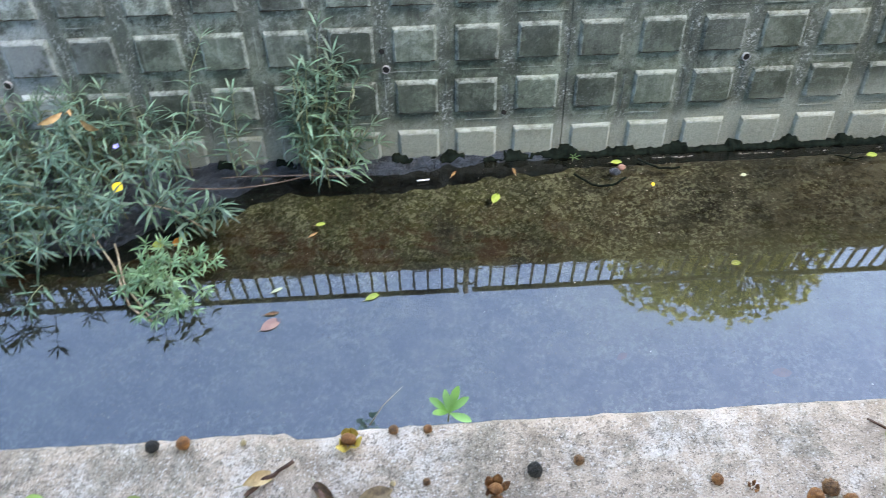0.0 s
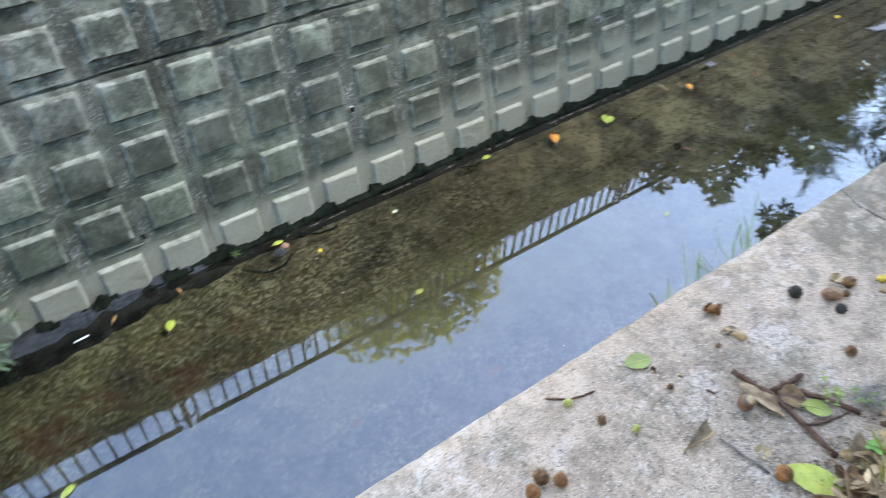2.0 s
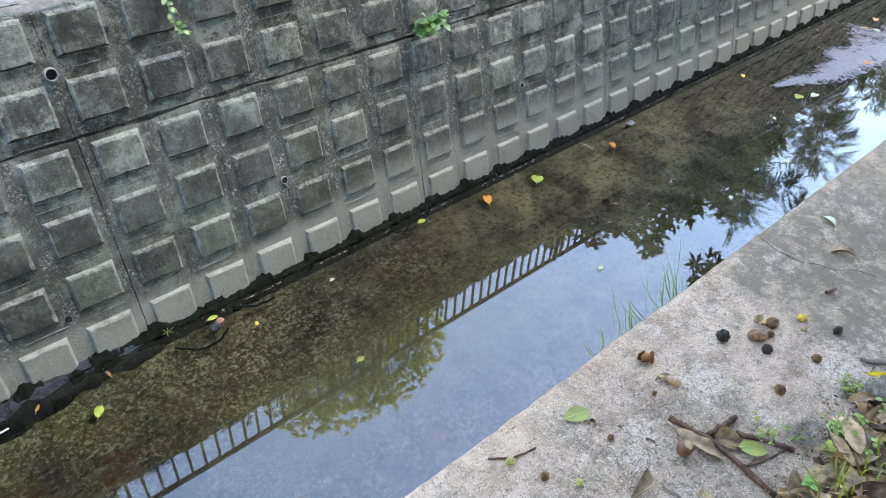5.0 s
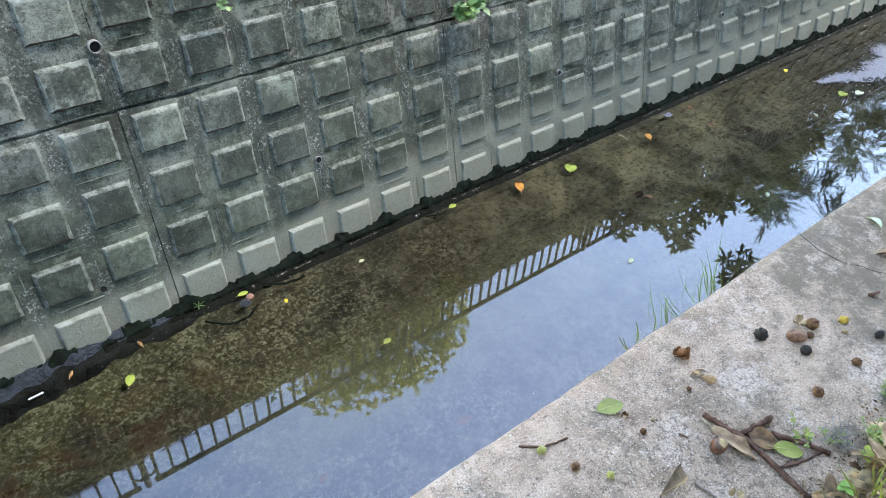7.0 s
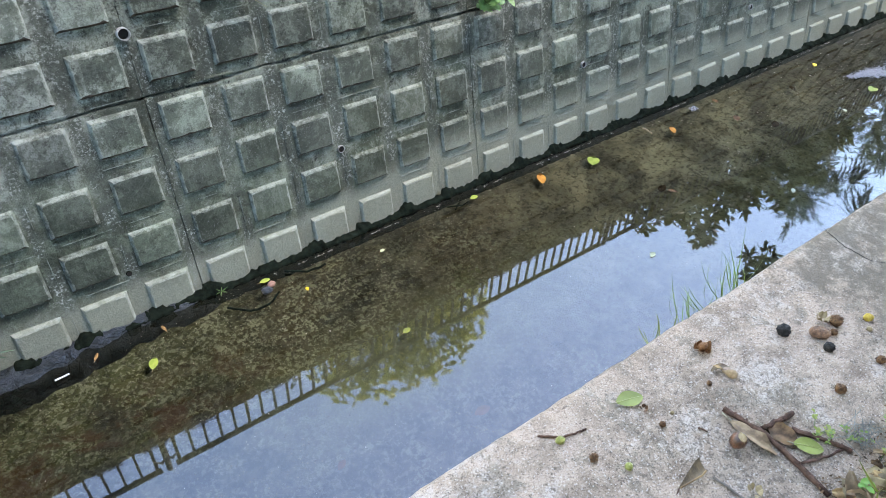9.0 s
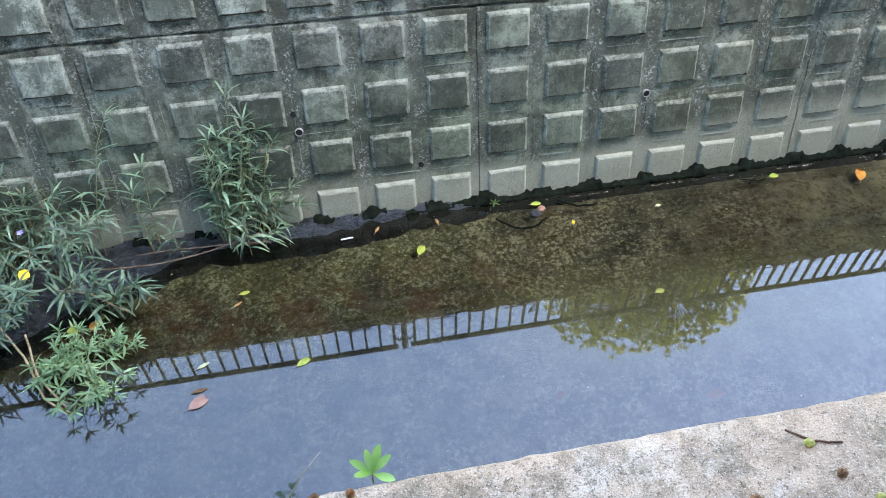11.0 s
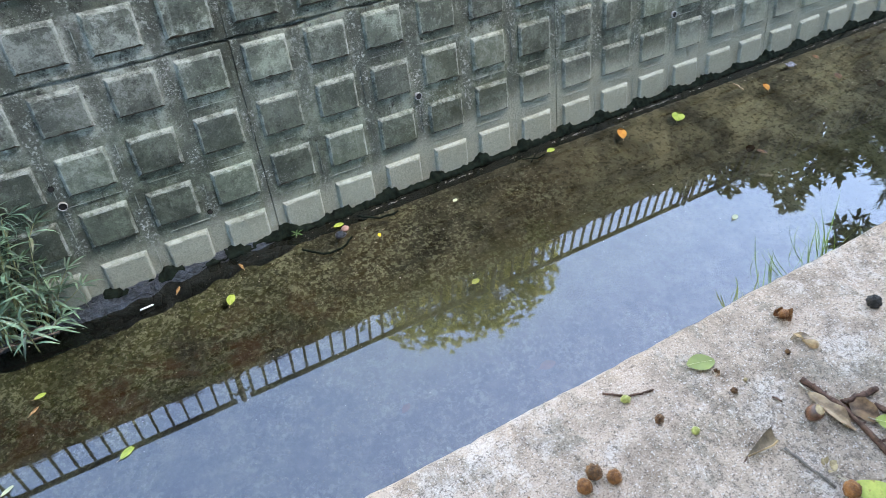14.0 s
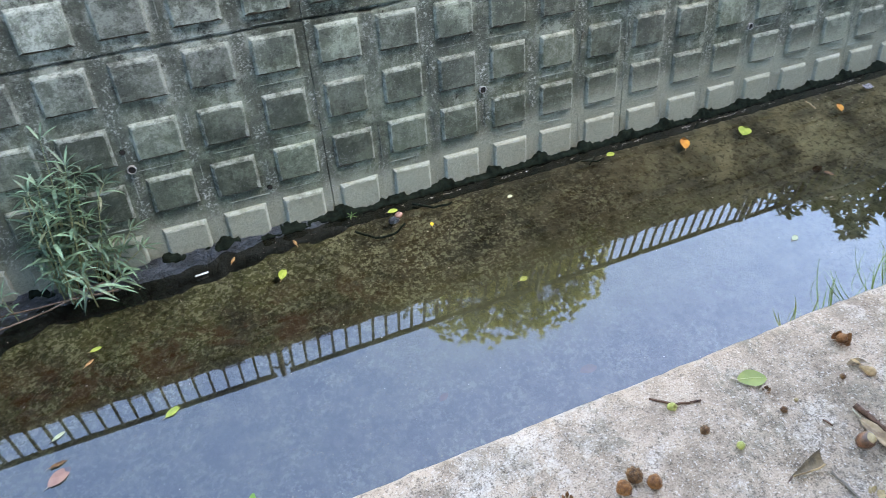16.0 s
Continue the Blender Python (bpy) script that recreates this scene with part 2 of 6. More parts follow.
def bed_material():
    """Canal bed under clear water: dark brown silt, black near the mud, pale gravel flecks, algal green; painted bluer
    under the mirrored sky.
    """
    m, nt, b = material("canal_bed", 0.85, 0.2)
    p = coords(nt, "World")
    x, y = axis_of(nt, p, 0), axis_of(nt, p, 1)
    big, mid = noise_of(nt, p, 1.5, 5, 0.65), noise_of(nt, p, 7, 6, 0.7)
    fleck, fine = noise_of(nt, p, 26, 7, 0.8), noise_of(nt, p, 60, 5, 0.75)
    sand = noise_of(nt, p, 130, 3, 0.75)
    c = mix(nt, ramp(nt, mid, 0.34, 0.62), (0.034, 0.029, 0.02), (0.13, 0.114, 0.074))
    c = mix(nt, mathn(nt, "MULTIPLY", ramp(nt, big, 0.47, 0.62), 0.5), c, (0.085, 0.056, 0.03))
    green = mathn(nt, "MULTIPLY", mathn(nt, "SUBTRACT", 1.0, ramp(nt, x, -0.1, 1.2)), ramp(nt, noise_of(nt, p, 2.7, 5, 0.65), 0.36, 0.54))
    c = mix(nt, mathn(nt, "MULTIPLY", green, 0.7), c, (0.13, 0.145, 0.06))
    silt = mathn(nt, "MULTIPLY", ramp(nt, x, 1.7, 3.6), mathn(nt, "SUBTRACT", 1.0, ramp(nt, x, 4.3, 6.4)))
    drift = mathn(nt, "ADD", 0.2, mathn(nt, "MULTIPLY", ramp(nt, noise_of(nt, p, 2.4, 7, 0.68, 0.4), 0.4, 0.56), 0.7))
    c = mix(nt, mathn(nt, "MULTIPLY", silt, drift), c, (0.56, 0.49, 0.31))
    near = mathn(nt, "SUBTRACT", 1.0, ramp(nt, x, 0.6, 2.6))
    patch = ramp(nt, noise_of(nt, p, 2.2, 6, 0.72), 0.36, 0.56)
    amount = mathn(nt, "MULTIPLY", mathn(nt, "ADD", 0.3, mathn(nt, "MULTIPLY", near, 0.7)), mathn(nt, "ADD", 0.3, mathn(nt, "MULTIPLY", patch, 0.7)))
    flake = mathn(nt, "ADD", noise_of(nt, p, 46, 4, 0.6, 0.6), mathn(nt, "MULTIPLY", mathn(nt, "SUBTRACT", noise_of(nt, p, 5.5, 4, 0.65), 0.5), 0.35))
    c = mix(nt, mathn(nt, "MULTIPLY", ramp(nt, flake, 0.53, 0.56), mathn(nt, "MULTIPLY", amount, 0.95)), c, mix(nt, noise_of(nt, p, 11, 3, 0.6), (0.2, 0.2, 0.115), (0.46, 0.44, 0.29)))
    c = mix(nt, mathn(nt, "MULTIPLY", mathn(nt, "MULTIPLY", ramp(nt, fine, 0.55, 0.62), ramp(nt, fleck, 0.42, 0.56)), amount), c, (0.5, 0.47, 0.33))
    c = mix(nt, mathn(nt, "MULTIPLY", ramp(nt, noise_of(nt, p, 34, 3, 0.6, 0.5), 0.55, 0.58), 0.55), c, (0.016, 0.012, 0.009))
    black = ramp(nt, mathn(nt, "ADD", y, mathn(nt, "MULTIPLY", mathn(nt, "SUBTRACT", noise_of(nt, p, 4.0, 6, 0.7), 0.5), 0.6)), -0.3, 0.0)
    c = mix(nt, mathn(nt, "MULTIPLY", black, 0.5), c, (0.0429, 0.03876, 0.0294))
    c = mix(nt, mathn(nt, "MULTIPLY", ramp(nt, sand, 0.63, 0.72), 0.35), c, (0.62, 0.62, 0.588))
    pale = mathn(nt, "MULTIPLY", mathn(nt, "SUBTRACT", 1.0, ramp(nt, mathn(nt, "ADD", y, mathn(nt, "MULTIPLY", mathn(nt, "SUBTRACT", mid, 0.5), 0.5)), -0.8, -0.45)), mathn(nt, "MULTIPLY", ramp(nt, x, 0.2, 0.9), mathn(nt, "SUBTRACT", 1.0, ramp(nt, x, 2.0, 3.2))))
    c = mix(nt, 1.0, c, mathn(nt, "ADD", 0.66, mathn(nt, "MULTIPLY", ramp(nt, noise_of(nt, p, 2.9, 6, 0.7, 0.5), 0.36, 0.62), 0.72)), "MULTIPLY")
    rust = mathn(nt, "MULTIPLY", mathn(nt, "MULTIPLY", ramp(nt, y, -0.72, -0.6), mathn(nt, "SUBTRACT", 1.0, ramp(nt, y, -0.5, -0.2))), mathn(nt, "SUBTRACT", 1.0, ramp(nt, x, 0.3, 0.9)))
    rust = mathn(nt, "MULTIPLY", rust, ramp(nt, mathn(nt, "ADD", noise_of(nt, p, 3.1, 6, 0.7, 0.6), mathn(nt, "MULTIPLY", fleck, 0.3)), 0.58, 0.72))
    c = mix(nt, mathn(nt, "MULTIPLY", rust, 0.8), c, (0.1, 0.04, 0.02))
    # towards the ledge the bed is painted bluer, to tint the sky's reflection
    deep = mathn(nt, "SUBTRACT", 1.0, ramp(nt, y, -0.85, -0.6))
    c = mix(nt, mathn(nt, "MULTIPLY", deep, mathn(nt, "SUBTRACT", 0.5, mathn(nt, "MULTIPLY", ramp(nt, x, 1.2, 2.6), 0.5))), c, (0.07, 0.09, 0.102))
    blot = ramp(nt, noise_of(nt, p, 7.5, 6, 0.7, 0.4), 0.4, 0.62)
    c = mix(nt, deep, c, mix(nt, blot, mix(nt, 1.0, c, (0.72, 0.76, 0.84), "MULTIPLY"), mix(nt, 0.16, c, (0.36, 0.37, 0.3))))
    c = mix(nt, mathn(nt, "MULTIPLY", mathn(nt, "MULTIPLY", pale, ramp(nt, y, -1.3, -0.95)), 0.42), c, (0.35, 0.34, 0.16))
    c = mix(nt, 1.0, c, (1.0, 1.13, 1.3), "MULTIPLY")
    nt.links.new(c, b.inputs["Base Color"])
    bump(nt, b, mathn(nt, "ADD", fleck, fine), 0.7, 0.01)
    return m


def water_material():
    m, nt, b = material("clear_water", 0.0, 0.5)
    b.inputs["Base Color"].default_value = (0.0688, 0.0778, 0.0645, 1)
    b.inputs["Transmission Weight"].default_value = 1.0
    b.inputs["IOR"].default_value = 1.55
    bump(nt, b, noise_of(nt, coords(nt, "World"), 2.0, 1, 0.4), 0.006, 0.01)
    return m


def mud_material():
    """Black wet mud, lumpy, with drying cracks."""
    m, nt, b = material("wet_black_mud", 0.3, 0.5)
    p = coords(nt, "World")
    lumps, fine = noise_of(nt, p, 16, 6, 0.7), noise_of(nt, p, 90, 4, 0.7)
    warp = nt.nodes.new("ShaderNodeMixRGB")
    warp.inputs[0].default_value = 0.2
    nt.links.new(p, warp.inputs[1])
    tex = nt.nodes.new("ShaderNodeTexNoise")
    tex.inputs["Scale"].default_value = 9
    nt.links.new(p, tex.inputs["Vector"])
    nt.links.new(tex.outputs["Color"], warp.inputs[2])
    crack = ramp(nt, cells_of(nt, warp.outputs[0], 6, "DISTANCE_TO_EDGE"), 0.0, 0.025)
    c = mix(nt, ramp(nt, lumps, 0.35, 0.65), (0.009, 0.0125, 0.0155), (0.034, 0.044, 0.055))
    c = mix(nt, mathn(nt, "MULTIPLY", ramp(nt, fine, 0.58, 0.7), 0.7), c, (0.07, 0.082, 0.09))
    c = mix(nt, mathn(nt, "MULTIPLY", mathn(nt, "SUBTRACT", 1.0, crack), 0.6), c, (0.002, 0.002, 0.002))
    nt.links.new(c, b.inputs["Base Color"])
    bump(nt, b, mathn(nt, "ADD", mathn(nt, "ADD", mathn(nt, "MULTIPLY", lumps, 3.0), fine), mathn(nt, "MULTIPLY", crack, 0.8)), 1.0, 0.02)
    return m


def mottled(name, dark, light, scale=20, rough=0.8, spec=0.3, detail=5, relief=0.3, island=0.0, per_object=0.0, spots=None):
    """Two-tone noise with finer grain, for soil, bark, leaves, fruit and metal."""
    m, nt, b = material(name, rough, spec)
    p = coords(nt, "Object")
    n, fine = noise_of(nt, p, scale, detail, 0.65), noise_of(nt, p, scale * 6, 3, 0.7)
    c = mix(nt, ramp(nt, n, 0.3, 0.7), dark, light)
    c = mix(nt, mathn(nt, "MULTIPLY", ramp(nt, fine, 0.5, 0.75), 0.35), c, tuple(v * 0.45 for v in dark))
    if spots:
        c = mix(nt, mathn(nt, "MULTIPLY", ramp(nt, noise_of(nt, p, scale * 2.3, 4, 0.6), 0.58, 0.68), 0.8), c, spots)
    if island or per_object:
        amount = island or per_object
        tone = mathn(nt, "ADD", mathn(nt, "MULTIPLY", random_of(nt, bool(island)), amount), 1 - amount / 2)
        c = mix(nt, 1.0, c, tone, "MULTIPLY")
    nt.links.new(c, b.inputs["Base Color"])
    bump(nt, b, mathn(nt, "ADD", n, fine), relief, 0.004)
    return m


def leaf_material(name, dark, light, scale=12, rough=0.5, island=0.7, dry=None, glow=0.25, vary=0.0, spec=0.4):
    m, nt, b = material(name, rough, spec)
    p = coords(nt, "Object")
    c = mix(nt, ramp(nt, noise_of(nt, p, scale, 4, 0.6), 0.35, 0.65), dark, light)
    r = random_of(nt, True)
    if dry:
        c = mix(nt, ramp(nt, r, 0.988, 0.995), c, dry)
    tone = mathn(nt, "ADD", mathn(nt, "MULTIPLY", mathn(nt, "FRACT", mathn(nt, "MULTIPLY", r, 7.3)), island), 1 - island / 2)
    c = mix(nt, 1.0, c, tone, "MULTIPLY")
    if vary:
        c = mix(nt, 1.0, c, mathn(nt, "ADD", mathn(nt, "MULTIPLY", random_of(nt), vary), 1 - vary / 2), "MULTIPLY")
    nt.links.new(c, b.inputs["Base Color"])
    tr = nt.nodes.new("ShaderNodeBsdfTranslucent")
    nt.links.new(c, tr.inputs[0])
    ms = nt.nodes.new("ShaderNodeMixShader")
    ms.inputs[0].default_value = glow
    nt.links.new(b.outputs[0], ms.inputs[1])
    nt.links.new(tr.outputs[0], ms.inputs[2])
    nt.links.new(ms.outputs[0], nt.nodes["Material Output"].inputs[0])
    return m


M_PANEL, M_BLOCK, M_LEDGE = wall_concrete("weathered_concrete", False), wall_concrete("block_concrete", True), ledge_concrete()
M_ARRIS = wall_concrete("lit_worn_edge", True, True)
M_UNDERSIDE = mottled("shaded_brown_dirt", (0.014, 0.012, 0.009), (0.06, 0.049, 0.036), 35, 0.9, 0.15, relief=0.8)
M_BED, M_WATER = bed_material(), water_material()
M_MUD = mud_material()
M_MOSS = mottled("dark_moss", (0.002, 0.0032, 0.0024), (0.008, 0.012, 0.0085), 30, 1.0, 0.03, relief=1.0)
M_COPING = mottled("coping_concrete", (0.06, 0.058, 0.052), (0.125, 0.12, 0.11), 30, 0.9, 0.2, relief=0.8)
M_SOIL = mottled("bank_soil", (0.045, 0.035, 0.022), (0.12, 0.1, 0.07), 5, 0.95, 0.1, relief=0.8)
M_STEEL = mottled("painted_steel", (0.03, 0.028, 0.025), (0.07, 0.062, 0.052), 30, 0.6, 0.4, spots=(0.09, 0.045, 0.02))
M_PVC = mottled("grey_pvc", (0.12, 0.122, 0.115), (0.25, 0.252, 0.24), 40, 0.6)
M_DARK = mottled("hollow_dark", (0.004, 0.004, 0.004), (0.01, 0.009, 0.008), 40, 0.9)
M_BARK = mottled("bark", (0.05, 0.038, 0.028), (0.14, 0.11, 0.085), 18, 0.9, 0.2, relief=0.9)
M_TWIG = mottled("brown_twig", (0.03, 0.014, 0.008), (0.125, 0.064, 0.04), 60, 0.8, 0.12, relief=0.8)
M_CROWN = leaf_material("tree_leaf", (0.05, 0.07, 0.02), (0.11, 0.12, 0.035), 3, glow=0.3)
M_OLIVE = leaf_material("olive_tree_leaf", (0.46, 0.46, 0.12), (0.76, 0.73, 0.32), 3, island=0.8, glow=0.8)
M_RUELLIA = leaf_material("lance_leaf", (0.03, 0.066, 0.04), (0.105, 0.175, 0.106), 9, 0.5, 1.1, dry=(0.33, 0.27, 0.11))
M_FRESH = leaf_material("fresh_leaf", (0.13, 0.15, 0.015), (0.22, 0.235, 0.035), 14, 0.45, 0.45)
M_STEM = mottled("green_stem", (0.08, 0.1, 0.045), (0.19, 0.19, 0.09), 40, 0.7)
M_DRYSTEM = mottled("dry_stem", (0.16, 0.12, 0.07), (0.33, 0.27, 0.17), 40, 0.8)

# ---- mesh helpers ----


class Geo:
    def __init__(self):
        self.v, self.f = [], []

    def add(self, verts, faces):
        n = len(self.v)
        self.v.extend(tuple(p) for p in verts)
        self.f.extend(tuple(i + n for i in f) for f in faces)
        return self

    def box(self, lo, hi):
        (a, b, c), (d, e, f) = lo, hi
        return self.add([(a, b, c), (d, b, c), (d, e, c), (a, e, c), (a, b, f), (d, b, f), (d, e, f), (a, e, f)],
                        [(0, 3, 2, 1), (4, 5, 6, 7), (0, 1, 5, 4), (1, 2, 6, 5), (2, 3, 7, 6), (3, 0, 4, 7)])

    def tube(self, points, radii, sides=6, caps=True):
        """A round bar along points."""
        pts = [Vector(p) for p in points]
        rings = []
        for i, p in enumerate(pts):
            d = (pts[min(i + 1, len(pts) - 1)] - pts[max(i - 1, 0)]).normalized()
            s = d.cross(Vector((0, 0, 1)) if abs(d.z) < 0.9 else Vector((1, 0, 0))).normalized()
            u = s.cross(d)
            r = radii[i] if isinstance(radii, (list, tuple)) else radii
            rings.append([p + (s * math.cos(a) + u * math.sin(a)) * r for a in (2 * math.pi * k / sides for k in range(sides))])
        faces = [(i * sides + k, i * sides + (k + 1) % sides, (i + 1) * sides + (k + 1) % sides, (i + 1) * sides + k)
                 for i in range(len(pts) - 1) for k in range(sides)]
        if caps:
            faces += [tuple(range(sides))[::-1], tuple((len(pts) - 1) * sides + k for k in range(sides))]
        return self.add([q for ring in rings for q in ring], faces)

    def leaf(self, base, way, normal, length, width, droop=0.0, fold=0.15, cuts=4, blunt=1.0, full=1.0):
        """A leaf blade with a midrib fold; it bends down by droop radians along its length."""
        w, n = Vector(way).normalized(), Vector(normal)
        s = w.cross(n).normalized()
        n = s.cross(w)
        p, verts = Vector(base), []
        for i in range(cuts + 1):
            t = i / cuts
            half = 0.5 * width * math.sin(math.pi * min(1.0, (t * 0.94 + 0.03)) ** blunt) ** full
            up = n * half * fold
            verts += [p - s * half + up, p, p + s * half + up]
            a = -droop * t
            p = p + (w * math.cos(a) + n * math.sin(a)) * (length / cuts)
        return self.add(verts, [q for i in range(cuts) for q in ((i * 3, i * 3 + 1, i * 3 + 4, i * 3 + 3), (i * 3 + 1, i * 3 + 2, i * 3 + 5, i * 3 + 4))])

    def curled(self, length, width, arch, cup, wave, seed):
        """A dry leaf along x: arched lengthwise, cupped across, with a crease at the midrib and a wavy margin."""
        nx, ny, verts = 8, 6, []
        for i in range(nx + 1):
            u = i / nx
            half = 0.5 * width * math.sin(math.pi * (0.03 + 0.94 * u)) ** 0.7
            for j in range(ny + 1):
                v = 2 * j / ny - 1
                wavy = wave * abs(v) * noise.noise(Vector((u * 4, v * 2, seed)))
                verts.append(((u - 0.5) * length, v * half * (1 - 0.25 * abs(cup)), arch * length * 4 * u * (1 - u) + cup * half * (abs(v) ** 1.6) + wavy))
        return self.add(verts, [(i * (ny + 1) + j, (i + 1) * (ny + 1) + j, (i + 1) * (ny + 1) + j + 1, i * (ny + 1) + j + 1) for i in range(nx) for j in range(ny)])

    def blade(self, p, way, normal, length, width):
        """A small flat four-cornered leaf."""
        w = Vector(way).normalized()
        s = w.cross(Vector(normal)).normalized() * width * 0.5
        p = Vector(p)
        return self.add([p, p + w * length * 0.45 - s, p + w * length, p + w * length * 0.45 + s], [(0, 1, 2, 3)])

    def frond(self, p, way, length, leaflet, count, r):
        """A drooping feather of narrow leaflets along a thin stalk."""
        w, q = Vector(way).normalized(), Vector(p)
        side = w.cross(Vector((0, 0, 1)))
        side = side.normalized() if side.length > 0.05 else Vector((1, 0, 0))
        for k in range(count):
            w = (w + Vector((0, 0, -0.05))).normalized()
            q = q + w * length / count
            for sg in (-1, 1):
                self.blade(q, w * 0.9 + side * sg * r.uniform(0.35, 0.6) + Vector((0, 0, r.uniform(-0.2, 0.2))), side.cross(w) + Vector((r.gauss(0, 0.4), r.gauss(0, 0.4), 0)), leaflet * r.uniform(0.7, 1.15), leaflet * 0.14)
        return self

    def sheet(self, nx, ny, at, keep=None):
        """A grid of nx by ny cells; at(i, j) gives the place."""
        verts = [at(i, j) for j in range(ny + 1) for i in range(nx + 1)]
        faces = [(j * (nx + 1) + i, j * (nx + 1) + i + 1, (j + 1) * (nx + 1) + i + 1, (j + 1) * (nx + 1) + i)
                 for j in range(ny) for i in range(nx) if keep is None or keep(i, j)]
        return self.add(verts, faces)

    def lump(self, centre, radii, rough=0.1, seg=10, rings=7, seed=0.0, freq=2.0):
        """A rough ball."""
        c, verts = Vector(centre), []
        for j in range(rings + 1):
            th = math.pi * j / rings
            for i in range(seg):
                ph = 2 * math.pi * i / seg
                d = Vector((math.sin(th) * math.cos(ph), math.sin(th) * math.sin(ph), math.cos(th)))
                k = 1 + rough * noise.noise(d * freq + Vector((seed, seed * 1.7, 3.1)))
                verts.append(c + Vector((d.x * radii[0], d.y * radii[1], d.z * radii[2])) * k)
        return self.add(verts, [(j * seg + i, (j + 1) * seg + i, (j + 1) * seg + (i + 1) % seg, j * seg + (i + 1) % seg)
                                for j in range(rings) for i in range(seg)])

    def mesh(self, name, mat, smooth=True):
        me = bpy.data.meshes.new(name)
        me.from_pydata(self.v, [], self.f)
        me.materials.append(mat)
        if smooth:
            me.polygons.foreach_set("use_smooth", [True] * len(me.polygons))
        me.update()
        return me


def part(name, geo, mat, parent=None, label="", smooth=True):
    ob = new(name, geo.mesh(name, mat, smooth) if isinstance(geo, Geo) else geo)
    if parent is not None:
        ob.parent = parent
    return tagged(ob, label)


def thing(name, label, category, at=None, group="", kind=""):
    ob = new(name)
    if at is not None:
        ob.matrix_basis = at
    return tagged(ob, label, category, group, kind)


def wob(x, y, z=0.0, f=1.0):
    return noise.noise(Vector((x * f, y * f, z * f)))


rnd = random.Random(5)

# ---- the canal: far wall ----
SLOPE = 0.251                          # metres back for each metre up
TILT = math.atan(SLOPE)
SX, CX = math.sin(TILT), math.cos(TILT)
TOP_S = 1.6
WATER = 0.048                           # level of the water
LEFT_COL, RIGHT_COL, LAST_COL = -16, 33, 110


def on_wall(x, s, out=0.0):
    """The place x along, s up the slope and out metres proud of the block faces."""
    return Vector((x, s * SX - out * CX, s * CX + out * SX))


wall = Geo()
wall.add([on_wall(x, s, o) for x in (-60, 60) for s, o in ((-0.25, -0.05), (TOP_S - 0.03, -0.05), (TOP_S - 0.03, -0.4), (-0.25, -0.6))],
         [(0, 4, 5, 1), (1, 5, 6, 2), (2, 6, 7, 3), (0, 1, 2, 3), (4, 7, 6, 5)])
wall_north = tagged(part("wall_north", wall, M_PANEL, smooth=False), "sloping grey cast concrete canal wall with square raised blocks", "wall", kind="structure")
COURSE = 1.073                          # height up the slope of the open joint between the two courses


def panel_mesh(x0, x1, s0, s1, seed, ragged):
    """One cast panel: an uneven face with narrow worn edges that turn back into the joints."""
    nx, ny = max(4, round((x1 - x0) / 0.03)), max(4, round((s1 - s0) / 0.03))
    xs = [x0, x0 + 0.002, x0 + 0.005] + [x0 + (x1 - x0) * i / nx for i in range(1, nx)] + [x1 - 0.005, x1 - 0.002, x1]
    ss = [s0, s0 + 0.006, s0 + 0.012] + [s0 + (s1 - s0) * i / ny for i in range(1, ny)] + [s1 - 0.012, s1 - 0.006, s1]
    g = Geo()

    def at(i, j):
        x, s = xs[i], ss[j]
        out = -0.018 + 0.003 * wob(x, s, seed, 4) + 0.002 * wob(x, s, seed + 9, 14)
        if i < 2 or i > len(xs) - 3:
            x += 0.003 * wob(x0 if i < 2 else x1, s, seed, 9)
        if j < 2 or j > len(ss) - 3:
            edge = s0 if j < 2 else s1
            s += ragged * wob(x, edge, seed, 6) + 0.7 * ragged * wob(x, edge, seed, 22) + (0.004 if j < 2 else -0.001)
        if j in (0, len(ss) - 1):
            out -= 0.035
        elif i in (0, len(xs) - 1):
            out -= 0.008
        return on_wall(x, s, out)

    g.sheet(len(xs) - 1, len(ss) - 1, at)
    return g


def seam_strips(g, c0, c1, r0, r1, seed):
    """Thin cast fins along the edges of the form's squares, broken here and there."""
    r = random.Random(seed)
    for j in range(r0, r1 + 1):
        s = FIRST_TOP + (j - 1) * PITCH_S + 0.046
        for c in range(c0, c1):
            if r.random() < 0.6:
                a, b = c * PITCH_X - 0.04 + r.uniform(0, 0.1), (c + 1) * PITCH_X - 0.05 - r.uniform(0, 0.1)
                g.add([on_wall(a, s - 0.003, -0.021), on_wall(b, s - 0.003, -0.021), on_wall(b, s, -0.0135), on_wall(a, s, -0.0135), on_wall(a, s + 0.003, -0.021), on_wall(b, s + 0.003, -0.021)],
                      [(0, 1, 2, 3), (3, 2, 5, 4)])
    for c in range(c0, c1):
        for j in range(r0, r1):
            if r.random() < 0.55:
                x, lo = c * PITCH_X - 0.045 + r.uniform(-0.004, 0.004), FIRST_TOP + (j - 2) * PITCH_S + 0.06 + r.uniform(0, 0.08)
                hi = lo + r.uniform(0.12, 0.22)
                if lo > 0.05:
                    g.add([on_wall(x - 0.003, lo, -0.021), on_wall(x, lo, -0.0135), on_wall(x + 0.003, lo, -0.021), on_wall(x - 0.003, hi, -0.021), on_wall(x, hi, -0.0135), on_wall(x + 0.003, hi, -0.021)],
                          [(0, 3, 4, 1), (1, 4, 5, 2)])


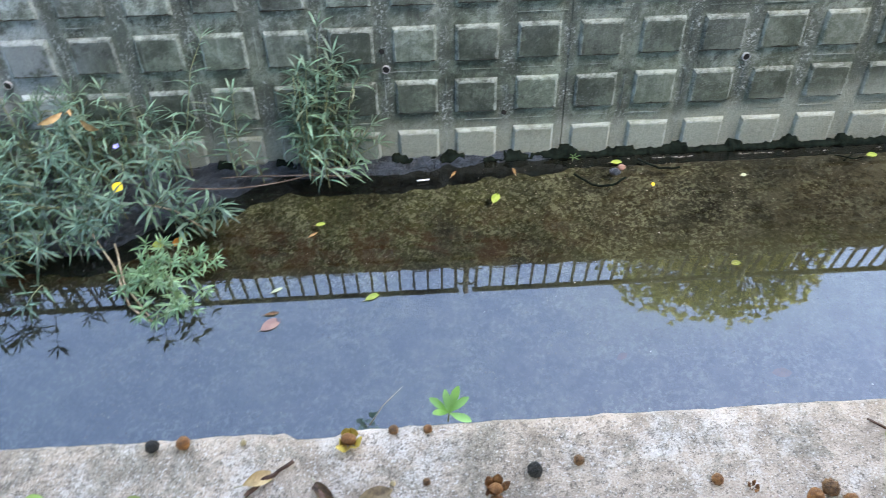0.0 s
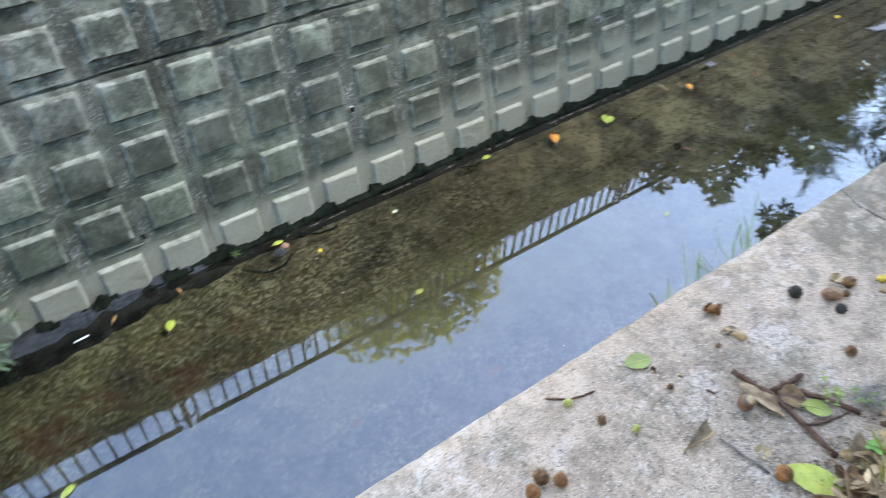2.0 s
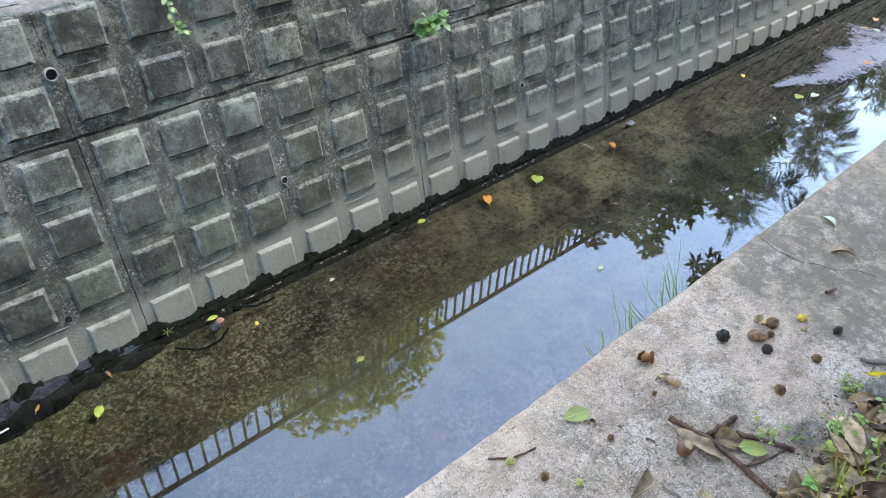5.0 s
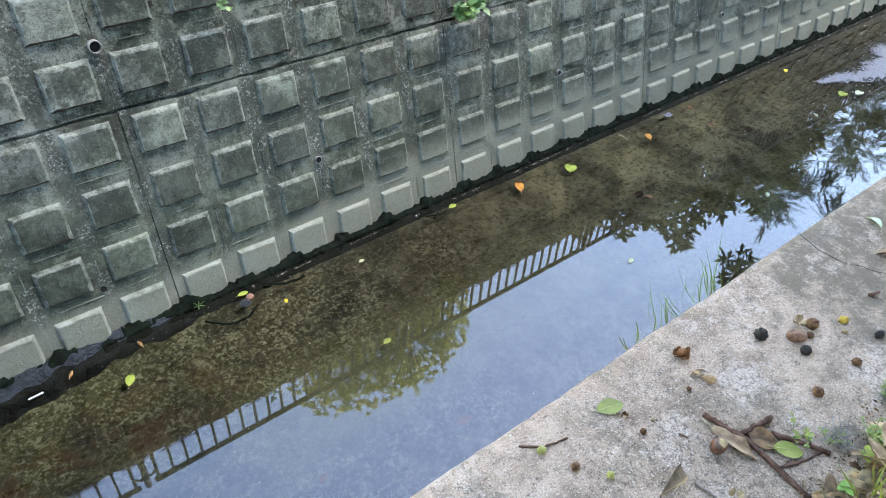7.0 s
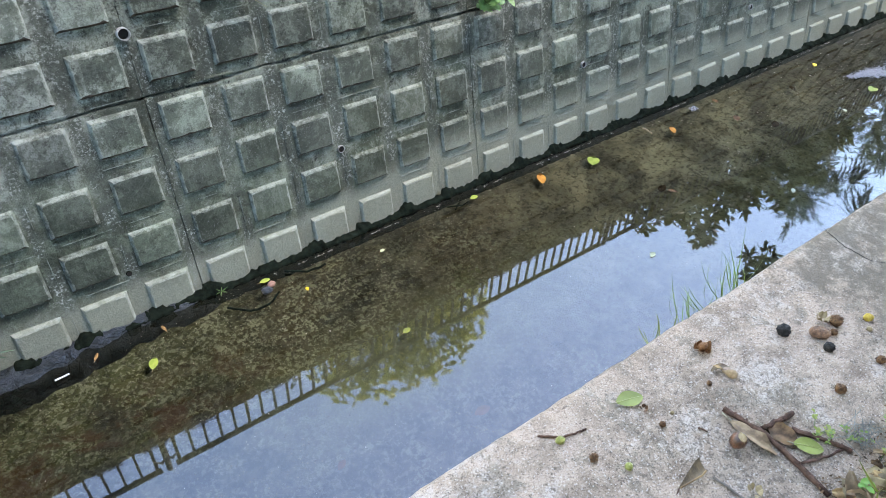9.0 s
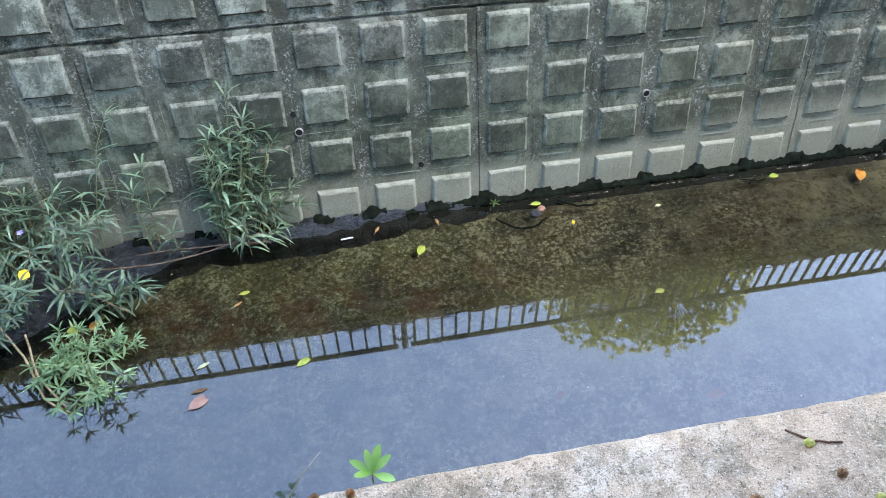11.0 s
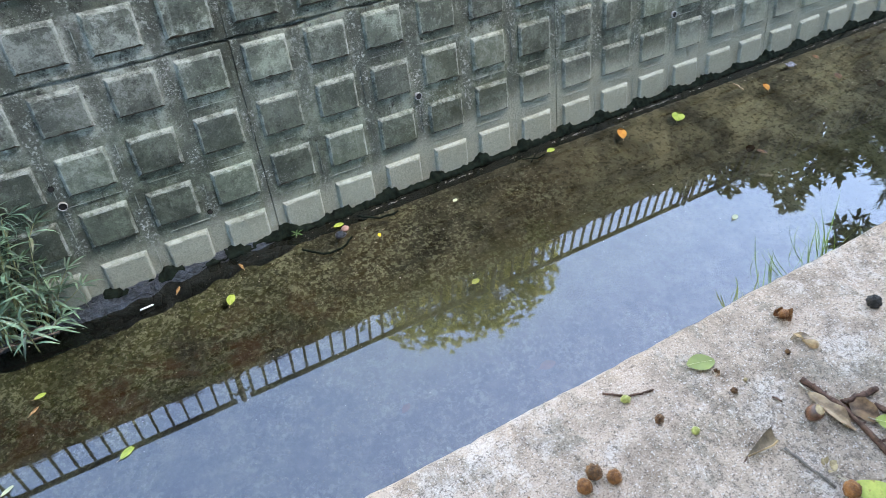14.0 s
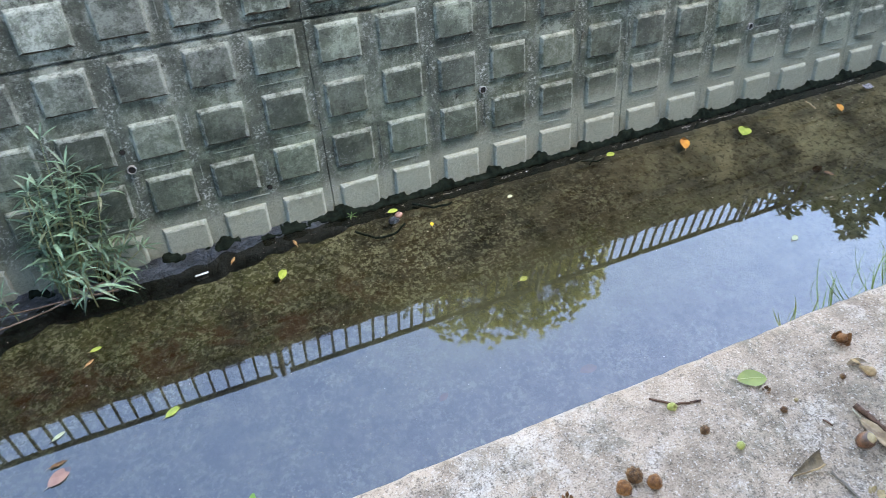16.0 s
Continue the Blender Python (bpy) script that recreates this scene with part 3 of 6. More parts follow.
def block_mesh(seed, width=0.21, height=0.18):
    """A raised square with sloped, slightly chipped flanks, its top left corner at the origin."""
    r = random.Random(seed)
    g, n = Geo(), 7
    loops = []
    for inset, out in ((-0.004, -0.026), (0.0, -0.018), (0.009, -0.006), (0.013, -0.003), (0.019, -0.001)):
        ring = []
        for side in range(4):
            for k in range(n):
                t = k / n
                a, b = ((t, 0), (1, t), (1 - t, 1), (0, 1 - t))[side]
                chip = r.uniform(-0.001, 0.0015) + (0.003 if k == 0 else 0) + (r.uniform(0, 0.006) if r.random() < 0.1 else 0)
                side_in, foot_in = (inset * 0.7, inset * 0.5) if inset > 0 else (inset, inset)
                x = side_in + (width - 2 * side_in) * a
                s = -inset - (height - inset - foot_in) * b
                x += chip * (1 if a < 0.5 else -1) * (1 if inset > 0 else 0)
                s -= chip * (1 if b < 0.5 else -1) * (1 if inset > 0 else 0)
                ring.append((x, s, out + (r.uniform(-0.001, 0.001) if inset > 0 else 0)))
        loops.append(ring)
    m = 4 * n
    verts = [on_wall(*p) for ring in loops for p in ring] + [on_wall(width / 2, -height / 2, 0.0)]
    faces = [(i * m + (k + 1) % m, i * m + k, (i + 1) * m + k, (i + 1) * m + (k + 1) % m) for i in range(4) for k in range(m)]
    faces += [(4 * m + (k + 1) % m, 4 * m + k, 5 * m) for k in range(m)]
    return g.add(verts, faces)


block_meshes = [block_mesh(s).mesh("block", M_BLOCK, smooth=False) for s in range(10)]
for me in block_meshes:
    me.materials.append(M_ARRIS)       # the worn sloped flanks, also paled like edges catching the sky
    me.materials.append(M_UNDERSIDE)       # their undersides: brown dirt, darkened with painted shade
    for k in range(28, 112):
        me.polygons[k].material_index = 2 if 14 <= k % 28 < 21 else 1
SEAM = 6
first = LEFT_COL - (LEFT_COL - 2) % SEAM
for c0 in range(first, LAST_COL, SEAM):
    x0, x1 = c0 * PITCH_X - 0.045, (c0 + SEAM) * PITCH_X - 0.045
    near = c0 <= RIGHT_COL
    for s0, s1, rows in ((-0.2, COURSE, (1, 2, 3, 4)), (COURSE, TOP_S, (5, 6))):
        g = panel_mesh(x0 + 0.0006, x1 - 0.0006, s0, s1, c0 * 0.37 + s0, 0.01)
        plain_faces = len(g.f)
        if near:
            seam_strips(g, c0, c0 + SEAM, rows[0], rows[-1], c0 * 10 + rows[0])
        panel = part("wall_panel", g, M_PANEL, wall_north)
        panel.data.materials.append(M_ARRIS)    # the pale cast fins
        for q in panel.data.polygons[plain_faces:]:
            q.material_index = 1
        rest = Geo()
        for c in range(c0, c0 + SEAM):
            for j in rows:
                place = on_wall(c * PITCH_X + rnd.uniform(-0.003, 0.003), FIRST_TOP + (j - 1) * PITCH_S + rnd.uniform(-0.003, 0.003), rnd.uniform(-0.002, 0.003))
                me = rnd.choice(block_meshes)
                if LEFT_COL <= c <= RIGHT_COL:
                    ob = part("block", me, None, panel)
                    ob.location = place
                else:
                    rest.add([place + v.co for v in me.vertices], [tuple(q.vertices) for q in me.polygons])
        if rest.v:
            tagged(part("far_blocks", rest, M_BLOCK, panel, smooth=False), kind="stuff")

# moss and slime along the waterline, climbing between the blocks
moss = Geo()


def moss_at(i, j):
    x = -5 + 0.012 * i
    gap = ((x + 0.045) % PITCH_X) < 0.09
    top = 0.066 + 0.016 * wob(x, 0, 3, 3) + 0.02 * wob(x, 0, 5, 13) + 0.016 * wob(x, 0, 8, 40) + (0.026 if gap else 0.0)
    s = (-0.06, 0.02, 0.042, 0.05, 0.0, 0.0, 0.0, 0.0)[j] if j < 4 else 0.05 + (top - 0.05) * (j - 3) / 4
    out = 0.006 + 0.026 * min(1.0, max(0.0, (top - s) / (top - 0.05))) + 0.008 * wob(x, s, 1, 18) + 0.009 * wob(x, s, 6, 45) + (0.02 if s < 0.03 else 0.0)
    if j == 7:
        out = -0.028
    return on_wall(x, s, out)


moss.sheet(1750, 7, moss_at)
tagged(part("moss", moss, M_MOSS), "dark wet moss along the foot of the canal wall", "moss", kind="stuff")

# far bank behind the wall: coping and ground
g = Geo()
top = on_wall(0, TOP_S, -0.02)
g.sheet(400, 6, lambda i, j: Vector((-60 + 0.3 * i, top.y + 0.012 + 0.06 * j, top.z + 0.004 * min(j, 1) + 0.004 * wob(i * 0.3, j, 2, 3) - (0.03 if j in (0, 6) else 0))))
tagged(part("coping", g, M_COPING), "pale concrete coping on top of the canal wall", "coping", kind="structure")
g = Geo()
xs = [-400, -60, -20, -8, -2, 4, 10, 20, 60, 400]
ys = [top.y + 0.3, 1.2, 2.5, 5, 12, 60, 500]
g.sheet(len(xs) - 1, len(ys) - 1, lambda i, j: Vector((xs[i], ys[j], top.z - 0.03 + 0.05 * wob(xs[i], ys[j], 1, 0.7))))
tagged(part("ground", g, M_SOIL), "bare brown soil on the far bank", "ground", kind="structure")

# ---- bed and water ----
g = Geo()
bx = np.concatenate([np.linspace(-60, -5, 12)[:-1], np.linspace(-5, 12, 171)[:-1], np.linspace(12, 60, 25)])
by = np.linspace(-2.4, 0.12, 42)
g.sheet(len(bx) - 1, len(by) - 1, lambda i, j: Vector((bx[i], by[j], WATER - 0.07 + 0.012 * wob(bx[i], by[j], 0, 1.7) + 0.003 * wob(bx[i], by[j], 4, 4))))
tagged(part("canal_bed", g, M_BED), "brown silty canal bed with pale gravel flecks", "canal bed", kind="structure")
g = Geo().add([(-60, -2.35, WATER), (60, -2.35, WATER), (60, 0.06, WATER), (-60, 0.06, WATER)], [(0, 1, 2, 3)])
water = tagged(part("water", g, M_WATER, smooth=False), "still clear shallow water mirroring the sky", "water", kind="structure")
water.visible_shadow = False


def mud_height(x, y):
    edge = -0.1 if x < -0.3 else -0.1 + 0.16 * min(1.0, (x + 0.3) / 1.3)
    if x < -0.9:
        edge -= 0.42 * min(1.0, (-0.9 - x) / 0.8) ** 1.3
    edge += 0.05 * wob(x, 0, 2, 3) + 0.03 * wob(x, 0, 2, 11)
    d = y - edge
    return WATER - 0.09 + 0.104 * min(1.0, max(0.0, (d + 0.1) / 0.13)) + 0.01 * max(0.0, min(1.0, d / 0.25)) + 0.012 * wob(x, y, 0, 9) + 0.012 * wob(x, y, 5, 24)


g = Geo()
g.sheet(260, 44, lambda i, j: Vector((-5 + 0.0245 * i, -1.1 + 0.0265 * j, mud_height(-5 + 0.0245 * i, -1.1 + 0.0265 * j))))
tagged(part("mud_bank", g, M_MUD), "low bank of wet black mud at the foot of the wall", "mud", kind="structure")

# ---- near bank: ledge ----
EDGE_Y, LEDGE_Z, BACK_Y = -2.197, 1.653, -2.62
g = Geo()
lx = [-30, -12, -6] + [-4 + 0.02 * i for i in range(501)] + [8, 14, 30]
prof = [(EDGE_Y - 0.02, -0.2), (EDGE_Y, 0.3), (EDGE_Y, 1.2), (EDGE_Y, LEDGE_Z - 0.03), (EDGE_Y, LEDGE_Z - 0.009), (EDGE_Y - 0.008, LEDGE_Z)] + [(EDGE_Y - 0.04 - 0.03 * k, LEDGE_Z) for k in range(14)] + [(BACK_Y - 0.05, LEDGE_Z - 0.002), (BACK_Y - 0.2, LEDGE_Z - 0.1)]


def ledge_at(i, j):
    x, (y, z) = lx[i], prof[j]
    if 2 < j < 6:
        worn = 0.0025 * wob(x, 0, 1, 5) + 0.003 * wob(x, 0, 4, 22) + 0.0025 * wob(x, j, 7, 60)
        y += worn - (0.012 if -0.44 < x < -0.36 and j > 2 else 0.0)
    if j > 4:
        z += 0.002 * wob(x, y, 0, 6) + 0.0012 * wob(x, y, 3, 25) - (0.0035 if j == 5 else 0) * abs(wob(x, 0, 2, 30))
    return Vector((x, y, z))


g.sheet(len(lx) - 1, len(prof) - 1, ledge_at)
ledge = tagged(part("ledge", g, M_LEDGE), "pale weathered concrete ledge along the canal with grey stains", "ledge", kind="structure")
g = Geo()
pts = [(1.443, EDGE_Y), (1.425, -2.26), (1.43, -2.32), (1.452, -2.345), (1.47, -2.39), (1.505, -2.415), (1.53, -2.47)]
fine = [Vector((a[0] + (b[0] - a[0]) * u, a[1] + (b[1] - a[1]) * u, LEDGE_Z)) + Vector((0.004 * wob(a[0] * 9 + u, a[1], 1, 7), 0.004 * wob(a[1] * 9 + u, a[0], 4, 7), 0)) for a, b in zip(pts, pts[1:]) for u in (0, 0.25, 0.5, 0.75)]
g.tube(fine, [0.0006 + 0.0005 * abs(wob(k, 0, 3, 0.9)) for k in range(len(fine))], 5)
part("crack", g, M_DARK, ledge, "thin dark crack in the concrete")
g = Geo()
nxs = [-400, -60, -20, -6] + [-2 + 0.1 * i for i in range(61)] + [8, 20, 60, 400]
nys = [BACK_Y + 0.02 - 0.06 * k for k in range(18)] + [-4.2, -6, -10, -60, -500]
g.sheet(len(nxs) - 1, len(nys) - 1, lambda i, j: Vector((nxs[i], nys[j], LEDGE_Z - 0.012 + (0.02 * wob(nxs[i], nys[j], 1, 4) + 0.02 if j > 0 else -0.04))))
tagged(part("ground_near_bank", g, M_SOIL), "dark soil of the near bank behind the ledge", "ground", kind="structure")

# ---- fence on the far bank ----
FENCE_Y, FENCE_TOP, BAR = 1.375, 3.25, 0.136
POST_X, SPAN = 0.235, 2.777
GROUND_Z = top.z - 0.06


def fence_panel():
    f = thing("steel_fence", "dark brown painted steel bar fence on the far bank", "fence", pose(POST_X, FENCE_Y, GROUND_Z), group="fence panels along the far bank")
    h = FENCE_TOP - GROUND_Z
    part("post", Geo().tube([(0, 0, -0.1), (0, 0, h + 0.005), (0, 0, h + 0.025), (0, 0, h + 0.034)], [0.028, 0.028, 0.022, 0.008], 10), M_STEEL, f)
    part("top_rail", Geo().box((0.065, -0.02, h - 0.032), (SPAN - 0.065, 0.02, h)), M_STEEL, f, smooth=False)
    part("bottom_rail", Geo().box((0.065, -0.02, 0.12), (SPAN - 0.065, 0.02, 0.15)), M_STEEL, f, smooth=False)
    n = round((SPAN - 0.2) / BAR)
    for k in range(n + 1):
        x, r = 0.1 + (SPAN - 0.2) * k / n, 0.013 if k in (0, n) else 0.0105
        part("bar", Geo().box((x - r, -r, 0.14), (x + r, r, h - 0.03)), M_STEEL, f, smooth=False)
    for sx, x in ((1, 0.0), (-1, SPAN)):
        for z in (h - 0.15, 0.3):
            part("bracket", Geo().tube([(x + sx * 0.02, 0, z), (x + sx * 0.05, -0.012, z + 0.025), (x + sx * 0.075, -0.012, z - 0.012), (x + sx * 0.1, 0, z + 0.005)], 0.011, 6), M_STEEL, f)
    return f


fence = fence_panel()
for k in list(range(-6, 0)) + list(range(1, 16)):
    copy_thing(fence, pose(POST_X + SPAN * k, FENCE_Y, GROUND_Z))

# ---- trees ----


def tree(label, base, height, centre, radii, leaves, size, seed, group="trees along the far bank"):
    """A trunk with limbs and a crown of single leaves in clumps round the limb ends."""
    r = random.Random(seed)
    t = thing("tree", label, "tree", Matrix.Translation(base), group)
    c = Vector(centre) - Vector(base)
    g = Geo()
    mid = Vector((c.x * 0.4 + r.uniform(-0.1, 0.1), c.y * 0.4, height * 0.35))
    fork = Vector((c.x * 0.75, c.y * 0.75, max(c.z - radii[2] * 0.5, height * 0.35)))
    rad = 0.02 + height * 0.014
    g.tube([(0, 0, -0.1), mid * 0.5, mid, fork], [rad * 1.25, rad, rad * 0.85, rad * 0.6], 8)
    tips = []
    for _ in range(26):
        d = Vector((r.gauss(0, 1), r.gauss(0, 1), r.gauss(0.1, 1))).normalized() * r.uniform(0.45, 1.0) ** 0.6
        end = c + Vector((d.x * radii[0], d.y * radii[1], d.z * radii[2]))
        start = fork.lerp(c, r.uniform(0, 0.7))
        bend = start.lerp(end, 0.5) + Vector((r.uniform(-0.1, 0.1), r.uniform(-0.1, 0.1), 0.12)) * radii[2]
        g.tube([start, bend, end], [rad * 0.35, rad * 0.22, rad * 0.06], 5, False)
        tips += [start.lerp(bend, 0.7), bend.lerp(end, 0.5), end, end]
        for _ in range(3):
            tw = bend.lerp(end, r.uniform(0.2, 0.9))
            e2 = tw + Vector((r.gauss(0, 1) * radii[0], r.gauss(0, 1) * radii[1], r.gauss(0, 0.8) * radii[2])) * 0.22
            g.tube([tw, e2], [rad * 0.1, rad * 0.03], 4, False)
            tips.append(e2)
    part("trunk", g, M_BARK, t)
    crown = Geo()
    for _ in range(leaves):
        tip = r.choice(tips)
        p = tip + Vector((r.gauss(0, 1) * radii[0], r.gauss(0, 1) * radii[1], r.gauss(0, 1) * radii[2])) * 0.2
        w = (p - c).normalized() * 0.7 + Vector((r.gauss(0, 1), r.gauss(0, 1), r.gauss(0, 1))) * 0.6
        n = Vector((r.gauss(0, 0.6), r.gauss(0, 0.6), 1))
        crown.leaf(p, w, n, size * r.uniform(0.7, 1.3), size * 0.45 * r.uniform(0.8, 1.15), r.uniform(0, 0.7), 0.2, 2)
    part("crown", crown, M_CROWN, t)
    return t


def whorl(g, p, out, size, wide, r, count=8):
    """A tuft of oval leaves that fan out round the end of a twig."""
    out = Vector(out).normalized()
    e1 = out.cross(Vector((0.3, 0.5, 0.8))).normalized()
    e2 = out.cross(e1)
    turn = r.uniform(0, 6.28)
    for k in range(count):
        a = turn + 2.4 * k
        w = out * r.uniform(0.15, 1.0) + (e1 * math.cos(a) + e2 * math.sin(a)) * r.uniform(0.6, 1.0)
        g.leaf(Vector(p) - out * size * r.uniform(0, 0.35), w, out + Vector((r.gauss(0, 0.3), r.gauss(0, 0.3), 0.4)), size * r.uniform(0.7, 1.2), size * wide * r.uniform(0.8, 1.2), r.uniform(0.0, 0.7), 0.2, 3, 1.15, 0.85)


def lobed_tree(label, base, lobes, size, wide, tufts, fill, seed, mat, feathers=False):
    """A tree whose crown is a group of uneven lobes (centre, radii): limbs, twigs, and leaf tufts or feathery fronds at the twig ends."""
    r = random.Random(seed)
    t = thing("tree", label, "tree", Matrix.Translation(base), "trees along the far bank")
    b, g, crown = Vector(base), Geo(), Geo()
    mids = [Vector(c) - b for c, _ in lobes]
    heart = sum(mids, Vector()) / len(mids)
    fork = Vector((heart.x * 0.3, heart.y * 0.3, heart.z * 0.5))
    rad = 0.03 + 0.012 * heart.z
    g.tube([(0, 0, -0.1), fork * 0.5 + Vector((0.05, 0, 0)), fork], [rad * 1.3, rad, rad * 0.8], 8)
    whole = sum(q[1][0] * q[1][2] for q in lobes)
    for (_, radii), c in zip(lobes, mids):
        share = radii[0] * radii[2] / whole
        g.tube([fork, fork.lerp(c, 0.5) + Vector((r.uniform(-0.1, 0.1), 0, -0.15)), c], [rad * 0.55, rad * 0.4, rad * 0.2], 6, False)
        for _ in range(int(tufts * share)):
            d = Vector((r.gauss(0, 1), r.gauss(0, 0.8), r.gauss(0, 1))).normalized()
            reach = r.uniform(0.66, 1.05) * (1 + 0.22 * noise.noise(d * 2.3 + Vector((seed, 0, 0))))
            end = c + Vector((d.x * radii[0], d.y * radii[1], d.z * radii[2])) * reach
            start = c.lerp(end, r.uniform(0.1, 0.5))
            g.tube([start, end], [rad * 0.06, rad * 0.025], 3, False)
            if feathers:
                for _ in range(4):
                    crown.frond(start.lerp(end, r.uniform(0.5, 1.0)), d + Vector((r.gauss(0, 0.6), r.gauss(0, 0.6), r.gauss(0, 0.4))), size * r.uniform(0.7, 1.3), size * wide, 9, r)
            else:
                whorl(crown, end, d + Vector((0, 0, 0.2)), size, wide, r)
        for _ in range(int(fill * share)):
            d = Vector((r.gauss(0, 1), r.gauss(0, 1), r.gauss(0, 1))).normalized() * r.random() ** 0.5 * 0.86
            p = c + Vector((d.x * radii[0], d.y * radii[1], d.z * radii[2]))
            w = Vector((r.gauss(0, 1), r.gauss(0, 1), r.gauss(0, 1)))
            crown.leaf(p, w, Vector((r.gauss(0, 0.6), r.gauss(0, 0.6), 1)), size * (0.45 if feathers else 1.0), size * wide * (0.4 if feathers else 1.0), 0.4, 0.2, 2)
    part("trunk", g, M_BARK, t)
    part("crown", crown, mat, t)
    return t


M_BROAD = leaf_material("broad_tree_leaf", (0.085, 0.1, 0.03), (0.2, 0.2, 0.07), 3, glow=0.4)
M_FEATHER = leaf_material("feathery_leaf", (0.08, 0.095, 0.045), (0.17, 0.185, 0.09), 3, glow=0.3)
lobed_tree("small leafy tree with olive green leaves behind the fence", (3.4, 2.7, GROUND_Z),
           [((2.62, 2.3, 4.15), (0.55, 0.5, 0.7)), ((3.1, 2.3, 4.4), (0.6, 0.5, 0.88)), ((3.8, 2.3, 4.5), (0.6, 0.5, 0.95)), ((4.3, 2.3, 4.35), (0.4, 0.4, 0.75))],
           0.07, 0.4, 1050, 200, 1, M_OLIVE)
lobed_tree("broad tree with large dark leaves behind the fence", (9.4, 3.3, GROUND_Z),
           [((7.4, 2.6, 4.0), (0.6, 0.6, 0.5)), ((8.3, 2.6, 4.2), (0.8, 0.7, 0.62)), ((9.4, 2.6, 4.3), (0.8, 0.7, 0.85)), ((10.6, 2.6, 4.95), (0.75, 0.7, 1.4)), ((11.7, 2.6, 4.75), (0.8, 0.7, 1.15)), ((12.9, 2.6, 5.05), (0.85, 0.7, 1.4)), ((13.9, 2.7, 5.0), (0.7, 0.7, 1.35))],
           0.22, 0.36, 480, 1500, 2, M_BROAD)
lobed_tree("tall airy tree with feathery branches on the far bank", (15.8, 4.5, GROUND_Z),
           [((15.3, 3.2, 5.2), (0.6, 0.6, 1.2)), ((15.7, 3.2, 6.9), (0.6, 0.6, 1.2)), ((16.7, 3.2, 8.4), (0.55, 0.5, 0.75))],
           0.42, 0.42, 130, 120, 3, M_FEATHER, True)
lobed_tree("tall airy tree with feathery branches on the far bank", (19.6, 5.0, GROUND_Z),
           [((17.3, 3.2, 4.9), (0.7, 0.6, 0.8)), ((19.0, 3.2, 6.4), (0.8, 0.6, 1.0)), ((20.7, 3.2, 7.9), (0.7, 0.6, 0.85))],
           0.45, 0.42, 150, 150, 4, M_FEATHER, True)
lobed_tree("tall airy tree with feathery branches on the far bank", (24.0, 5.0, GROUND_Z),
           [((21.4, 3.2, 5.4), (0.8, 0.6, 0.9)), ((24.4, 3.3, 6.6), (0.9, 0.7, 1.1))],
           0.5, 0.42, 110, 200, 7, M_FEATHER, True)
lobed_tree("tall airy tree with feathery branches on the far bank", (28.0, 5.4, GROUND_Z),
           [((27.0, 3.9, 5.0), (1.3, 0.9, 1.3)), ((28.6, 3.9, 5.6), (1.2, 0.9, 1.4))],
           0.6, 0.42, 140, 300, 8, M_FEATHER, True)
tree("distant tree beside the canal", (31.0, 5.0, GROUND_Z), 5, (31, 4.0, 5.0), (4.0, 1.5, 2.4), 6500, 0.45, 5)
tree("distant tree beside the canal", (41.0, 7.0, GROUND_Z), 6, (41, 6.0, 5.4), (5.0, 1.8, 2.8), 6500, 0.55, 6)
# unseen large trees over the path, added so their high crowns keep the sky off the ledge
OVER = "trees over the path"
for x, y, seed in ((0.5, -4.3, 11), (-5.6, -4.5, 12), (6.6, -4.4, 13), (12.8, -4.6, 14), (-11.5, -4.6, 15)):
    tree("unseen large fruiting tree whose high crown shades the path", (x + 0.8, y - 1.8, LEDGE_Z), 6, (x, y, 7.4), (3.6, 2.9, 1.1), 7500, 0.45, seed, group=OVER)


def hanging_branch(label, root, tip, spread, size, seed, feathers):
    """A long bough of a tree over the path, that droops to its leafy end above the water."""
    r = random.Random(seed)
    a, b = Vector(root), Vector(tip)
    t = thing("overhanging_bough", label, "branch", Matrix.Translation(a), "boughs over the water")
    g, lv, d = Geo(), Geo(), b - a
    g.tube([(0, 0, 0), d * 0.4 + Vector((0, 0, 0.5)), d * 0.8 + Vector((0, 0, 0.35)), d], [0.05, 0.035, 0.02, 0.006], 6)
    for k in range(16):
        o = Vector((r.gauss(0, 0.5), r.gauss(0, 0.5), r.uniform(-0.45, 0.75))) * spread
        e = d + o
        g.tube([d.lerp(Vector((0, 0, 0)), 0.1) + Vector((0, 0, 0.15)), e], [0.008, 0.003], 4, False)
        if feathers:
            for _ in range(3):
                lv.frond(e, Vector((r.gauss(0, 0.7), r.gauss(0, 0.7), -0.6)), size * r.uniform(0.8, 1.3), size * 0.42, 10, r)
        else:
            whorl(lv, e, o + Vector((0, 0, -0.2)), size, 0.3, r, 9)
    part("limb", g, M_BARK, t)
    part("foliage", lv, M_FEATHER if feathers else M_BROAD, t)
    return t


hanging_branch("drooping bough with dark oval leaves over the water", (7.6, -2.6, 6.9), (8.35, 0.46, 4.15), 0.34, 0.19, 61, False)
hanging_branch("drooping bough with feathery leaves over the water", (11.4, -2.8, 6.9), (11.0, 0.55, 4.2), 0.5, 0.3, 62, True)
# out-of-view shrub row, added to cut the low sky light from behind
for k in range(9):
    tree("unseen dense dark shrub behind the path, added to block low sky", (-13 + 4.0 * k, -9.5, LEDGE_Z), 2.5, (-13 + 4.0 * k, -9.3, 3.7), (2.3, 1.0, 1.9), 2200, 0.42, 30 + k, group="shrubs behind the path")

# ---- drain pipes in the wall ----


